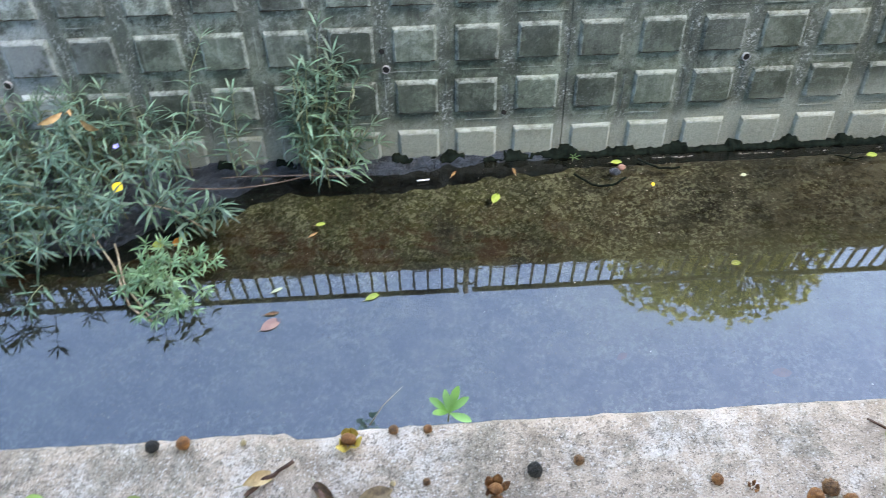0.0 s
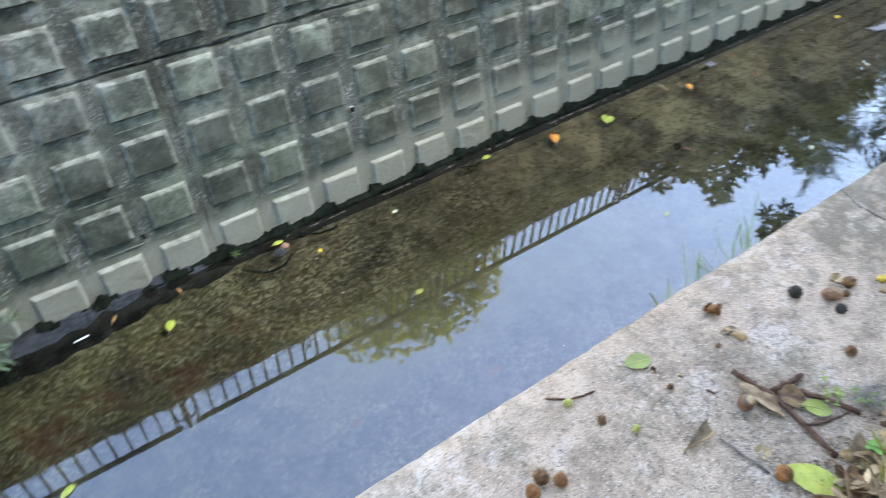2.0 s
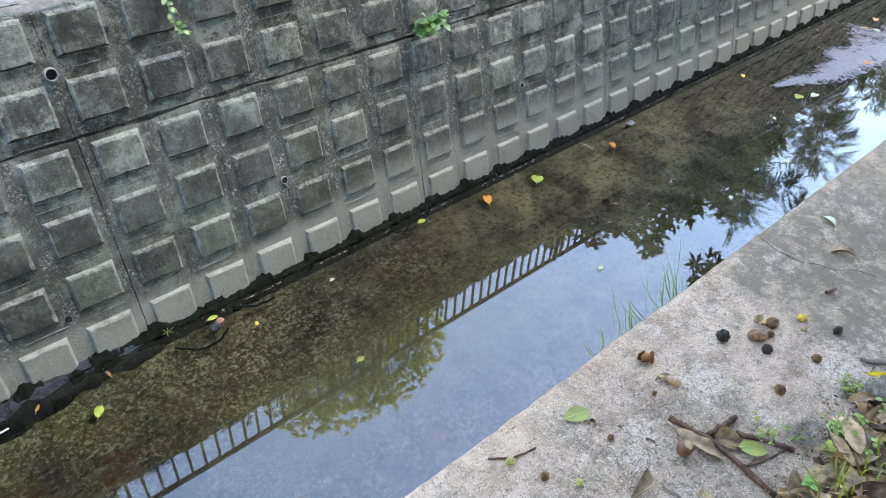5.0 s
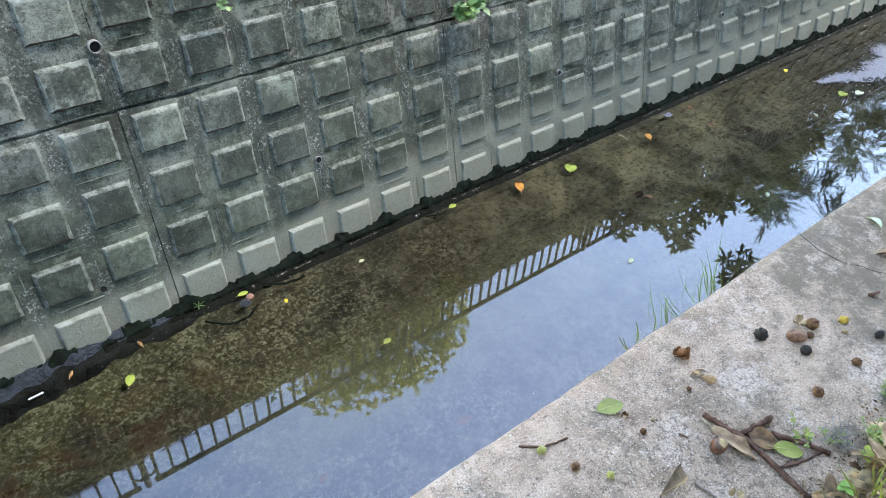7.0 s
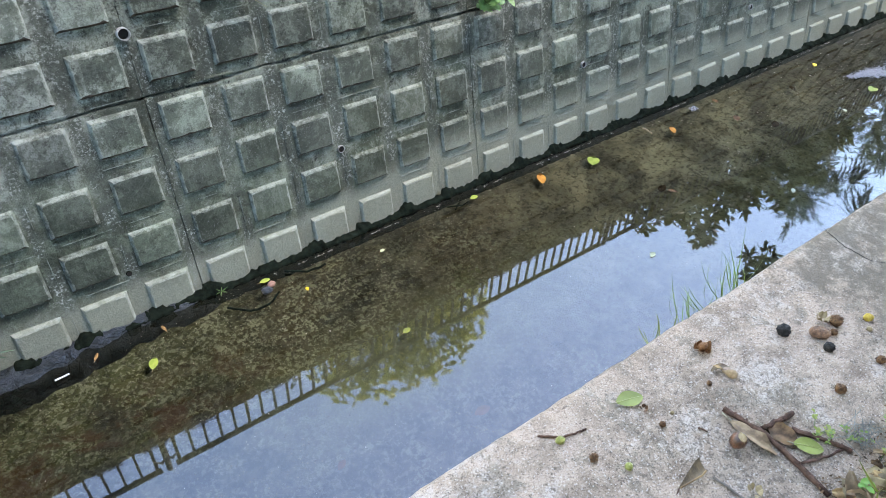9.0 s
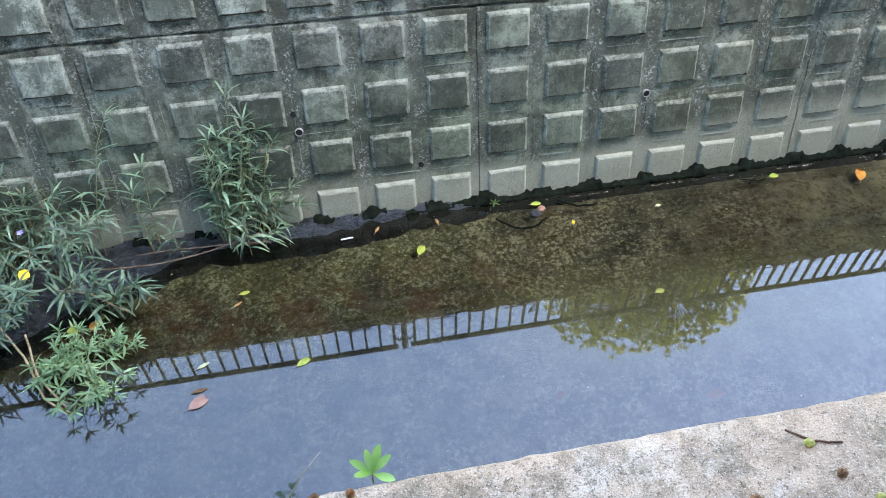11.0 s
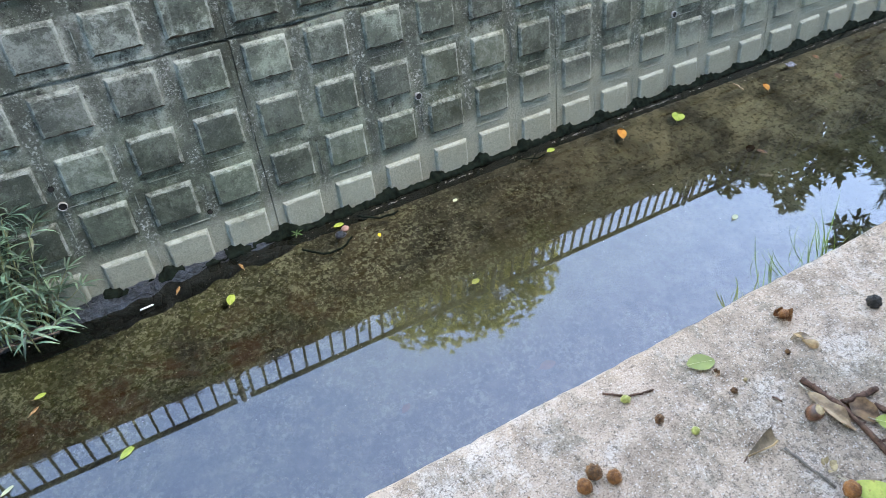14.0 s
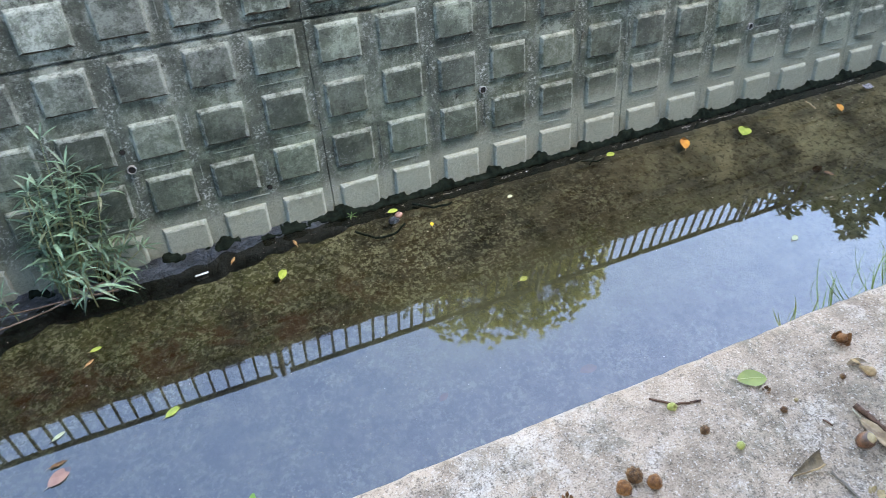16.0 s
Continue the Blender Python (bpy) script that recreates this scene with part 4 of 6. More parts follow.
def drain_pipe(x, z, r, proud, ring):
    """A short pipe stub whose dark bore shows; x and height of its mouth."""
    s = z / CX
    p = thing("drain_pipe", "small pale plastic drain pipe in the concrete wall" if ring else "small dark weep hole in the concrete wall", "pipe",
              Matrix.Translation(on_wall(x, s, -0.018)) @ Matrix.Rotation(-TILT, 4, "X"), group="weep holes in the wall")
    g, n = Geo(), 14
    prof = [(r, 0.0), (r, -proud), (r * 0.86, -proud - 0.001), (r * 0.84, -0.004)]
    verts = [(q * math.cos(2 * math.pi * k / n), y, q * math.sin(2 * math.pi * k / n)) for q, y in prof for k in range(n)]
    g.add(verts, [(i * n + k, i * n + (k + 1) % n, (i + 1) * n + (k + 1) % n, (i + 1) * n + k) for i in range(3) for k in range(n)])
    part("pipe", g, M_PVC if ring else M_MOSS, p)
    # near-black disc paints the shade inside the pipe; no hole is cut
    bore = Geo().add([(r * 0.85 * math.cos(2 * math.pi * k / n), -0.009, r * 0.85 * math.sin(2 * math.pi * k / n)) for k in range(n)], [tuple(range(n))])
    part("bore", bore, M_DARK, p, "black disc for the shaded bore")
    return p


for x, z in ((-0.336, 0.542), (1.44, 0.534), (3.25, 0.54), (5.06, 0.54), (-2.13, 0.54)):
    drain_pipe(x, z, 0.02, 0.014, True)
drain_pipe(0.547, 1.315, 0.027, 0.03, True)
for x, z in ((-0.35, 0.63), (0.247, 0.293)):
    drain_pipe(x, z, 0.013, 0.008, False)

# ---- plants ----


def lance_plant(label, at, stems, reach, lean, leaf_len, seed, mat=M_RUELLIA, height=(0.3, 0.5), flower=None, spread=0.12, cat="plant", limit_wall=True, name="petunia_plant", slim=1.0):
    """A clump of thin stems with opposite lance-shaped leaves that end in tufts."""
    r = random.Random(seed)
    t = thing(name, label, cat, Matrix.Translation(at), group="plants on the mud bank")
    o = Vector(at)

    def clear(p):
        """Keeps a point in front of the wall and above the mud."""
        q = p + o
        if limit_wall:
            q.y = min(q.y, q.z * SLOPE - 0.03)
        q.z = max(q.z, WATER + 0.004)
        return q - o

    for _ in range(stems):
        st, lv = Geo(), Geo()
        a = r.uniform(0, 2 * math.pi)
        b = Vector((math.cos(a), math.sin(a), 0)) * spread * math.sqrt(r.random()) * Vector((1.0, 1.0, 0)).length
        h = r.uniform(*height)
        out = Vector((math.cos(a) * reach, math.sin(a) * reach, 0)) * r.uniform(0.3, 1.2) + Vector(lean)
        pts = [clear(b + out * u ** 1.5 + Vector((0, 0, h * (u - 0.28 * u * u * r.uniform(0.4, 1.4))))) for u in (0, 0.25, 0.5, 0.75, 1.0)]
        pts[0].z -= 0.03
        st.tube(pts, [0.0035, 0.003, 0.0026, 0.002, 0.0014], 5, False)
        count = max(5, int(h / 0.042))
        for k in range(count):
            u = 0.12 + 0.88 * (k + 0.5) / count
            i = min(3, int(u * 4))
            p = pts[i].lerp(pts[i + 1], u * 4 - i)
            d = (pts[i + 1] - pts[i]).normalized()
            for side in (0, 1):
                if r.random() < 0.15:
                    continue
                ang = k * 1.57 + side * math.pi + r.uniform(-0.6, 0.6)
                e1 = d.cross(Vector((0.3, 0.2, 1))).normalized()
                e2 = d.cross(e1)
                w = (e1 * math.cos(ang) + e2 * math.sin(ang)) + d * r.uniform(0.2, 0.9)
                size = leaf_len * r.uniform(0.45, 1.2) * (0.75 + 0.4 * math.sin(math.pi * u))
                lv.leaf(p, w, d + Vector((0, 0, 0.6)), size, size * slim * r.uniform(0.08, 0.125), r.uniform(0.1, 2.4), 0.25, 4, 0.85)
        d = (pts[4] - pts[3]).normalized()
        for k in range(5):
            ang = k * 1.25 + r.uniform(-0.3, 0.3)
            w = Vector((math.cos(ang), math.sin(ang), 0)) * r.uniform(0.4, 1.0) + d * 0.8
            lv.leaf(pts[4], w, Vector((0, 0, 1)), leaf_len * r.uniform(0.45, 0.95), leaf_len * 0.09 * slim, r.uniform(0.1, 1.1), 0.25, 4, 0.85)
        part("foliage", lv, mat, part("stem", st, M_STEM, t))
    if flower:
        f, fo = Geo(), Vector(flower) - o
        for k in range(5):
            ang = k * 1.257
            f.leaf(fo, Vector((math.cos(ang), math.sin(ang) - 0.3, 0.5)), Vector((0, -0.4, 1)), 0.017, 0.014, 0.6, 0.1, 3, 0.6)
        part("flower", f, M_PETAL, t, "pale violet flower")
    return t


M_PETAL = leaf_material("violet_petal", (0.2, 0.18, 0.5), (0.3, 0.27, 0.62), 30, 0.6, 0.1)
M_YOUNG = leaf_material("young_lance_leaf", (0.072, 0.15, 0.062), (0.15, 0.25, 0.115), 9, 0.5, 0.6, dry=(0.36, 0.32, 0.12))
BUSH = "dense clump of narrow-leaved blue-green plants on the mud"
for k, (x, y, n, h0, h1, lx_, ly_) in enumerate((
        (-1.76, -0.12, 13, 0.4, 0.64, 0.0, -0.08), (-1.97, -0.32, 13, 0.26, 0.46, -0.02, -0.12), (-2.1, -0.1, 14, 0.4, 0.66, 0.0, -0.08),
        (-2.3, -0.42, 13, 0.25, 0.45, -0.05, -0.12), (-2.55, -0.12, 12, 0.38, 0.62, 0.0, -0.1), (-2.0, -0.5, 9, 0.18, 0.32, -0.02, -0.08),
        (-1.64, -0.05, 9, 0.4, 0.62, 0.03, 0.0), (-2.2, -0.03, 10, 0.45, 0.7, 0.0, 0.04), (-2.8, -0.4, 12, 0.26, 0.5, 0.0, -0.1), (-1.95, -0.44, 7, 0.18, 0.32, 0.02, -0.08), (-3.15, -0.25, 12, 0.3, 0.5, 0.0, 0.0), (-2.5, -0.55, 8, 0.16, 0.3, -0.03, -0.06))):
    lance_plant(BUSH, (x, y, 0.06), n + 4, 0.18, (lx_, ly_, 0), 0.122, 40 + k, slim=0.85, height=(h0, h1), spread=0.16, flower=(-1.547, -0.27, 0.5) if k == 1 else None)
lance_plant("tall clump of narrow-leaved plants growing up the concrete wall", (-0.7, -0.03, 0.06), 20, 0.07, (0.07, 0.16, 0), 0.125, 71, height=(0.3, 0.86), spread=0.08, slim=0.95)
lance_plant("tall clump of narrow-leaved plants growing up the concrete wall", (-0.62, -0.06, 0.06), 8, 0.12, (0.05, 0.02, 0), 0.12, 72, height=(0.12, 0.32), spread=0.08)
lance_plant("single upright narrow-leaved plant before the concrete wall", (-1.1, -0.05, 0.055), 2, 0.05, (0.03, 0.1, 0), 0.13, 73, height=(0.42, 0.55), spread=0.03)
lance_plant("single upright narrow-leaved plant before the concrete wall", (-1.0, -0.08, 0.055), 1, 0.06, (-0.02, 0.03, 0), 0.11, 77, height=(0.2, 0.3), spread=0.03)
lance_plant("thin tall plant stem with a few narrow leaves", (-1.38, -0.03, 0.06), 1, 0.02, (0.2, 0.2, 0), 0.09, 74, height=(0.9, 1.05), spread=0.02)
lance_plant("low bright green clump of narrow-leaved plants at the water's edge", (-1.36, -0.73, WATER), 34, 0.07, (0.04, -0.04, 0), 0.068, 75, mat=M_YOUNG, height=(0.06, 0.16), spread=0.105, slim=1.45)
lance_plant("low bright green clump of narrow-leaved plants at the water's edge", (-1.45, -0.64, WATER), 14, 0.07, (0.03, -0.03, 0), 0.07, 78, mat=M_YOUNG, height=(0.08, 0.18), spread=0.08, slim=1.45)
lance_plant("arching sprig of narrow-leaved plant over the shallow water", (-1.5, -0.38, 0.07), 3, 0.04, (0.22, -0.06, 0), 0.12, 76, height=(0.24, 0.36), spread=0.04)


for x, y, n, lean, seed in ((-1.36, -0.40, 2, (0.1, 0.02, 0), 81), (-1.33, -0.42, 3, (0.17, -0.06, 0), 82)):
    lance_plant("pale sprig of narrow-leaved plant leaning over the shallow water", (x, y, 0.05), n, 0.03, lean, 0.14, seed, height=(0.16, 0.3), spread=0.03)


def runners(label, lines, mat, radius=0.004):
    t = thing("bare_stem", label, "stem", Matrix.Translation(lines[0][0]), group="stems on the mud bank")
    for line in lines:
        o = Vector(lines[0][0])
        pts = [Vector(p) - o for p in line]
        fine = []
        for a, b in zip(pts, pts[1:]):
            fine += [a.lerp(b, u) + Vector((0, wob(a.x + u, b.y, 1, 5) * 0.012, wob(a.y + u, b.x, 2, 5) * 0.008)) for u in (0, 0.33, 0.66)]
        part("stem", Geo().tube(fine + [pts[-1]], radius, 6), mat, t)
    return t


runners("brown creeping stems lying over black mud", [[(-1.45, -0.16, 0.100), (-1.1, -0.18, 0.100), (-0.85, -0.14, 0.100), (-0.6, -0.10, 0.140)], [(-1.2, -0.10, 0.100), (-0.9, -0.12, 0.120), (-0.55, -0.14, 0.110)]], M_BARK)
runners("pale creeping stems trailing to the water", [[(-1.75, -0.46, 0.210), (-1.6, -0.66, 0.150), (-1.52, -0.84, 0.070), (-1.4, -0.92, 0.050)], [(-1.62, -0.54, 0.150), (-1.55, -0.74, 0.110), (-1.42, -0.90, 0.060)], [(-1.5, -0.36, 0.210), (-1.35, -0.40, 0.200), (-1.2, -0.46, 0.110)]], M_DRYSTEM, 0.005)
runners("dark wet twigs lying in the shallows", [[(0.6, -0.14, 0.056), (0.68, -0.23, 0.056), (0.78, -0.24, 0.056), (0.86, -0.19, 0.060)], [(0.95, -0.07, 0.060), (1.05, -0.13, 0.058), (1.16, -0.13, 0.056)]], M_MOSS, 0.006)
runners("dark wet twigs lying in the shallows", [[(2.0, -0.09, 0.056), (2.08, -0.13, 0.056), (2.14, -0.12, 0.056)], [(2.03, -0.14, 0.055), (2.1, -0.09, 0.058)]], M_MOSS, 0.004)
runners("pale straw floating in the shallows", [[(3.698, -0.118, 0.052), (3.702, -0.16, 0.052), (3.7, -0.204, 0.052)]], M_DRYSTEM, 0.005)

M_CURL = mottled("dry_curled_leaf", (0.2, 0.11, 0.04), (0.42, 0.26, 0.11), 30, 0.7)
dry = thing("dead_leaf_cluster", "withered orange-brown leaves caught in the plants", "dead leaves", Matrix.Translation((-1.655, -0.3, 0.69)))
for k in range(7):
    a = k * 2.1
    part("dead_leaf", Geo().leaf((0.03 * math.cos(a), 0.02 * math.sin(a), 0.03 * (k % 3)), (math.cos(a) * 0.5, math.sin(a) * 0.4, -1 + 0.5 * (k % 3)), (0.2, -1, 0.2), 0.11, 0.03, 1.0, 0.5, 4), M_CURL, dry)


def sprout(name, label, at, leaves, size, ratio, mat, seed, up=0.5, stem=0.05, category="seedling", blunt=1.6, group="small plants in the concrete", face=(0, 0, 1), arc=None, scatter=0.0, full=1.0):
    """A rosette of rounded leaves on a short stalk."""
    r = random.Random(seed)
    t = thing(name, label, category, Matrix.Translation(at), group)
    part("stalk", Geo().tube([(0, 0.012, -stem), (0, 0.004, -stem * 0.4), (0, 0, 0)], [stem * 0.03, stem * 0.025, stem * 0.02], 5), M_STEM, t)
    for k in range(leaves):
        a = 2 * math.pi * (k + 0.15 * r.random()) / leaves if arc is None else radians(arc[0] + (arc[1] - arc[0]) * k / (leaves - 1) + r.uniform(-8, 8))
        root = Vector((r.uniform(-1, 1), r.uniform(-0.5, 1), r.uniform(-0.6, 0.8))) * scatter
        s = size * r.uniform(0.8, 1.1)
        part("leaf", Geo().leaf(root, (math.cos(a), math.sin(a), up * r.uniform(0.5, 1.3)), face, s, s * ratio, r.uniform(0.1, 0.6), 0.18, 7, blunt, full), mat, t)
    return t


M_VIVID = leaf_material("vivid_leaf", (0.11, 0.17, 0.022), (0.19, 0.25, 0.05), 14, 0.4, 0.35)
M_CLIMB = leaf_material("climber_leaf", (0.05, 0.115, 0.03), (0.11, 0.2, 0.06), 14, 0.45, 0.5)
M_SPRING = leaf_material("spring_leaf", (0.1, 0.21, 0.03), (0.2, 0.34, 0.065), 14, 0.4, 0.3)
M_DEEP = leaf_material("deep_green_leaf", (0.012, 0.03, 0.012), (0.03, 0.055, 0.025), 14, 0.5, 0.4)
sprout("seedling", "bright green seedling with five rounded leaves on the ledge's edge", (-0.193, -2.172, 1.632), 6, 0.05, 0.31, M_SPRING, 3, 1.0, 0.06, blunt=1.5, arc=(-35, 200), full=0.75)
sprout("seedling", "tiny dark green fern in the side of the ledge", (-0.332, -2.176, 1.612), 18, 0.011, 0.7, M_DEEP, 4, 0.5, 0.03, scatter=0.014)
sprout("seedling", "small green sprout at the foot of the wall", (0.61, -0.06, 0.09), 6, 0.036, 0.12, M_CLIMB, 5, 0.3, 0.04, blunt=1.0)


def grass(label, at, blades, length, seed, lean=(0, 0.05, 0), mat=M_FRESH, group="grass tufts", width=0.0023):
    r = random.Random(seed)
    t = thing("grass_tuft", label, "grass", Matrix.Translation(at), group)
    for _ in range(blades):
        a = r.uniform(0, 2 * math.pi)
        w = Vector((math.cos(a) * 0.95, math.sin(a) * 0.7, 0.9)) + Vector(lean) * r.uniform(0.5, 1.5)
        n = w.cross(Vector((math.sin(a), -math.cos(a), 0)))
        part("blade", Geo().leaf((r.uniform(-0.05, 0.05), r.uniform(-0.008, 0.008), -0.01), w, Vector((-math.cos(a), -math.sin(a), 0.2)), length * r.uniform(0.5, 1.2), width, -r.uniform(0.1, 2.0), 0.3, 8, 0.7), mat, t)
    return t


grass("thin green grass hanging over the water from the ledge", (1.1, -2.185, 1.61), 24, 0.14, 6, (0.25, 0.5, -0.25), mat=M_VIVID, width=0.0021)
grass("thin green grass hanging over the water from the ledge", (1.0, -2.185, 1.6), 16, 0.13, 7, (-0.1, 0.5, -0.2), mat=M_VIVID, width=0.0021)
grass("thin green grass hanging over the water from the ledge", (0.9, -2.185, 1.59), 8, 0.1, 8, (-0.1, 0.4, -0.2), width=0.0025)
t = thing("dry_stalk", "pale dry grass stalk leaning out from the ledge", "grass", Matrix.Translation((-0.325, -2.18, 1.62)))
part("stalk", Geo().tube([(0, 0, 0), (0.025, 0.02, 0.03), (0.058, 0.035, 0.062)], [0.0012, 0.001, 0.0006], 5), M_DRYSTEM, t)


def wall_weed(label, at, sprays, seed, length, size, down):
    r = random.Random(seed)
    t = thing("wall_weed", label, "weed", Matrix.Translation(at), group="weeds in the wall")
    for k in range(sprays):
        st, lv = Geo(), Geo()
        a = r.uniform(-1.1, 1.1)
        end = Vector((math.sin(a) * length * 0.8 + (0.06 if down else 0.05), -0.05 * r.random() - 0.02, (-1 if down else 0.75) * math.cos(a) * length * r.uniform(0.6, 1.1)))
        if down:
            end.y += end.z * SLOPE
        pts = [Vector((0, 0.02, 0)), end * 0.5 + Vector((0, -0.025, 0.02)), end]
        st.tube(pts, [0.003, 0.0022, 0.0012], 5, False)
        for i in range(6):
            u = 0.25 + 0.75 * i / 5
            p = pts[0].lerp(pts[1], u * 2) if u < 0.5 else pts[1].lerp(pts[2], u * 2 - 1)
            w = Vector((r.uniform(-1, 1), -0.6, r.uniform(-0.2, 0.8)))
            lv.leaf(p, w, Vector((0, -0.6, 1)), size * r.uniform(0.7, 1.2), size * 0.5, 0.5, 0.15, 4, 1.2)
        part("foliage", lv, M_CLIMB, part("stem", st, M_STEM, t))
    return t


wall_weed("bright green weed rooted in a crack of the wall", tuple(on_wall(2.44, 1.065, -0.01)), 9, 8, 0.19, 0.075, False)
VINE = [(1.073, 0.359, 1.589), (1.075, 0.340, 1.513), (1.078, 0.325, 1.453), (1.087, 0.313, 1.404), (1.121, 0.300, 1.356), (1.176, 0.290, 1.313)]
t = thing("trailing_vine", "thin trailing vine with small green leaves on the wall", "vine", Matrix.Translation(VINE[0]), group="weeds in the wall")
VINE = [Vector(p) - Vector(VINE[0]) for p in VINE]
st, lv, r = Geo().tube(VINE, [0.0025, 0.0025, 0.002, 0.002, 0.0016, 0.001], 5), Geo(), random.Random(9)
for a, b in zip(VINE[:4], VINE[1:]):
    for u in (0.0, 0.33, 0.66):
        for side in (-1, 1):
            if r.random() < 0.85:
                lv.leaf(a.lerp(b, u), (side * r.uniform(0.5, 1.0), -0.7, r.uniform(-0.5, 0.6)), (0, -0.7, 1), r.uniform(0.026, 0.044), r.uniform(0.018, 0.026), 0.5, 0.15, 5, 1.1, 0.8)
lv.leaf(VINE[4], (0.6, -0.6, 0.6), (0, -0.7, 1), 0.03, 0.018, 0.4, 0.15, 5)
part("foliage", lv, M_CLIMB, part("stem", st, M_STEM, t))


# ---- leaves and litter on the water ----


def adrift(x, y, up=0.004):
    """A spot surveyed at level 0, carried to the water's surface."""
    return (x * 0.983 - 0.002, y * 0.983 - 0.046, WATER + up)


def flat_leaf(name, label, at, length, width, turn, mat, group, tilt=0.0, droop=0.25, fold=0.08, blunt=1.0, category="leaf", full=0.75):
    """A single fallen leaf lying flat, with its stalk."""
    t = thing(name, label, category, Matrix.Translation(at) @ Matrix.Rotation(radians(turn), 4, "Z") @ Matrix.Rotation(tilt, 4, "X"), group)
    part("blade", Geo().leaf((-length / 2, 0, 0), (1, 0, 0.12 * droop), (0, 0, 1), length, width, droop, fold, 9, blunt, full), mat, t)
    part("stalk", Geo().tube([(-length * 0.72, 0.002, 0.0), (-length * 0.5, 0, 0.0)], 0.0012, 4), M_DRYSTEM, t)
    if mat not in (M_FRESH, M_LIME, M_PALE):
        return t
    rib = [Vector((-length / 2, 0, 0.0006))]
    for k in range(9):
        a = -droop * k / 9 + 0.12 * droop
        rib.append(rib[-1] + Vector((math.cos(a), 0, math.sin(a))) * length / 9)
    part("midrib", Geo().tube(rib[:9], [0.0009 - 0.00008 * k for k in range(9)], 4), M_RIB, t)
    return t


M_RIB = mottled("pale_midrib", (0.3, 0.28, 0.09), (0.45, 0.42, 0.16), 40, 0.6)
M_LIME = leaf_material("lime_leaf", (0.17, 0.24, 0.028), (0.29, 0.35, 0.06), 16, 0.45, 0.2)
M_YELLOW = leaf_material("yellow_leaf", (0.5, 0.36, 0.015), (0.62, 0.47, 0.03), 16, 0.5, 0.1)
M_ORANGE = leaf_material("orange_leaf", (0.34, 0.13, 0.015), (0.48, 0.22, 0.03), 16, 0.5, 0.1)
M_PINK = leaf_material("pale_red_leaf", (0.22, 0.12, 0.085), (0.32, 0.18, 0.13), 16, 0.5, 0.1)
M_PALE = leaf_material("pale_green_leaf", (0.3, 0.34, 0.2), (0.4, 0.44, 0.28), 16, 0.5, 0.1)
M_TAN = leaf_material("tan_leaf", (0.12, 0.062, 0.02), (0.42, 0.25, 0.1), 40, 0.45, 0.9, glow=0.12, vary=1.1, spec=0.3)
M_BROWN = leaf_material("brown_leaf", (0.045, 0.022, 0.009), (0.17, 0.09, 0.038), 40, 0.6, 0.9, glow=0.08, vary=0.8, spec=0.15)
M_CUP = mottled("olive_tan_leaf", (0.06, 0.038, 0.018), (0.17, 0.11, 0.055), 40, 0.5, 0.2, relief=0.4)
M_DUST = leaf_material("dusty_brown_leaf", (0.15, 0.088, 0.042), (0.42, 0.27, 0.14), 30, 0.55, 0.3, glow=0.12, vary=0.9, spec=0.2)
M_TURNING = mottled("turning_leaf", (0.2, 0.22, 0.035), (0.34, 0.32, 0.06), 40, 0.45, 0.3, relief=0.3, spots=(0.2, 0.12, 0.03))
M_OLD = leaf_material("olive_brown_leaf", (0.09, 0.06, 0.025), (0.28, 0.195, 0.09), 40, 0.5, 0.4, glow=0.1, vary=0.9, spec=0.25)
M_SODDEN = leaf_material("sodden_leaf", (0.165, 0.084, 0.054), (0.255, 0.135, 0.09), 30, 0.5, 0.1, glow=0.1)
FLOAT = "leaves floating on the water"
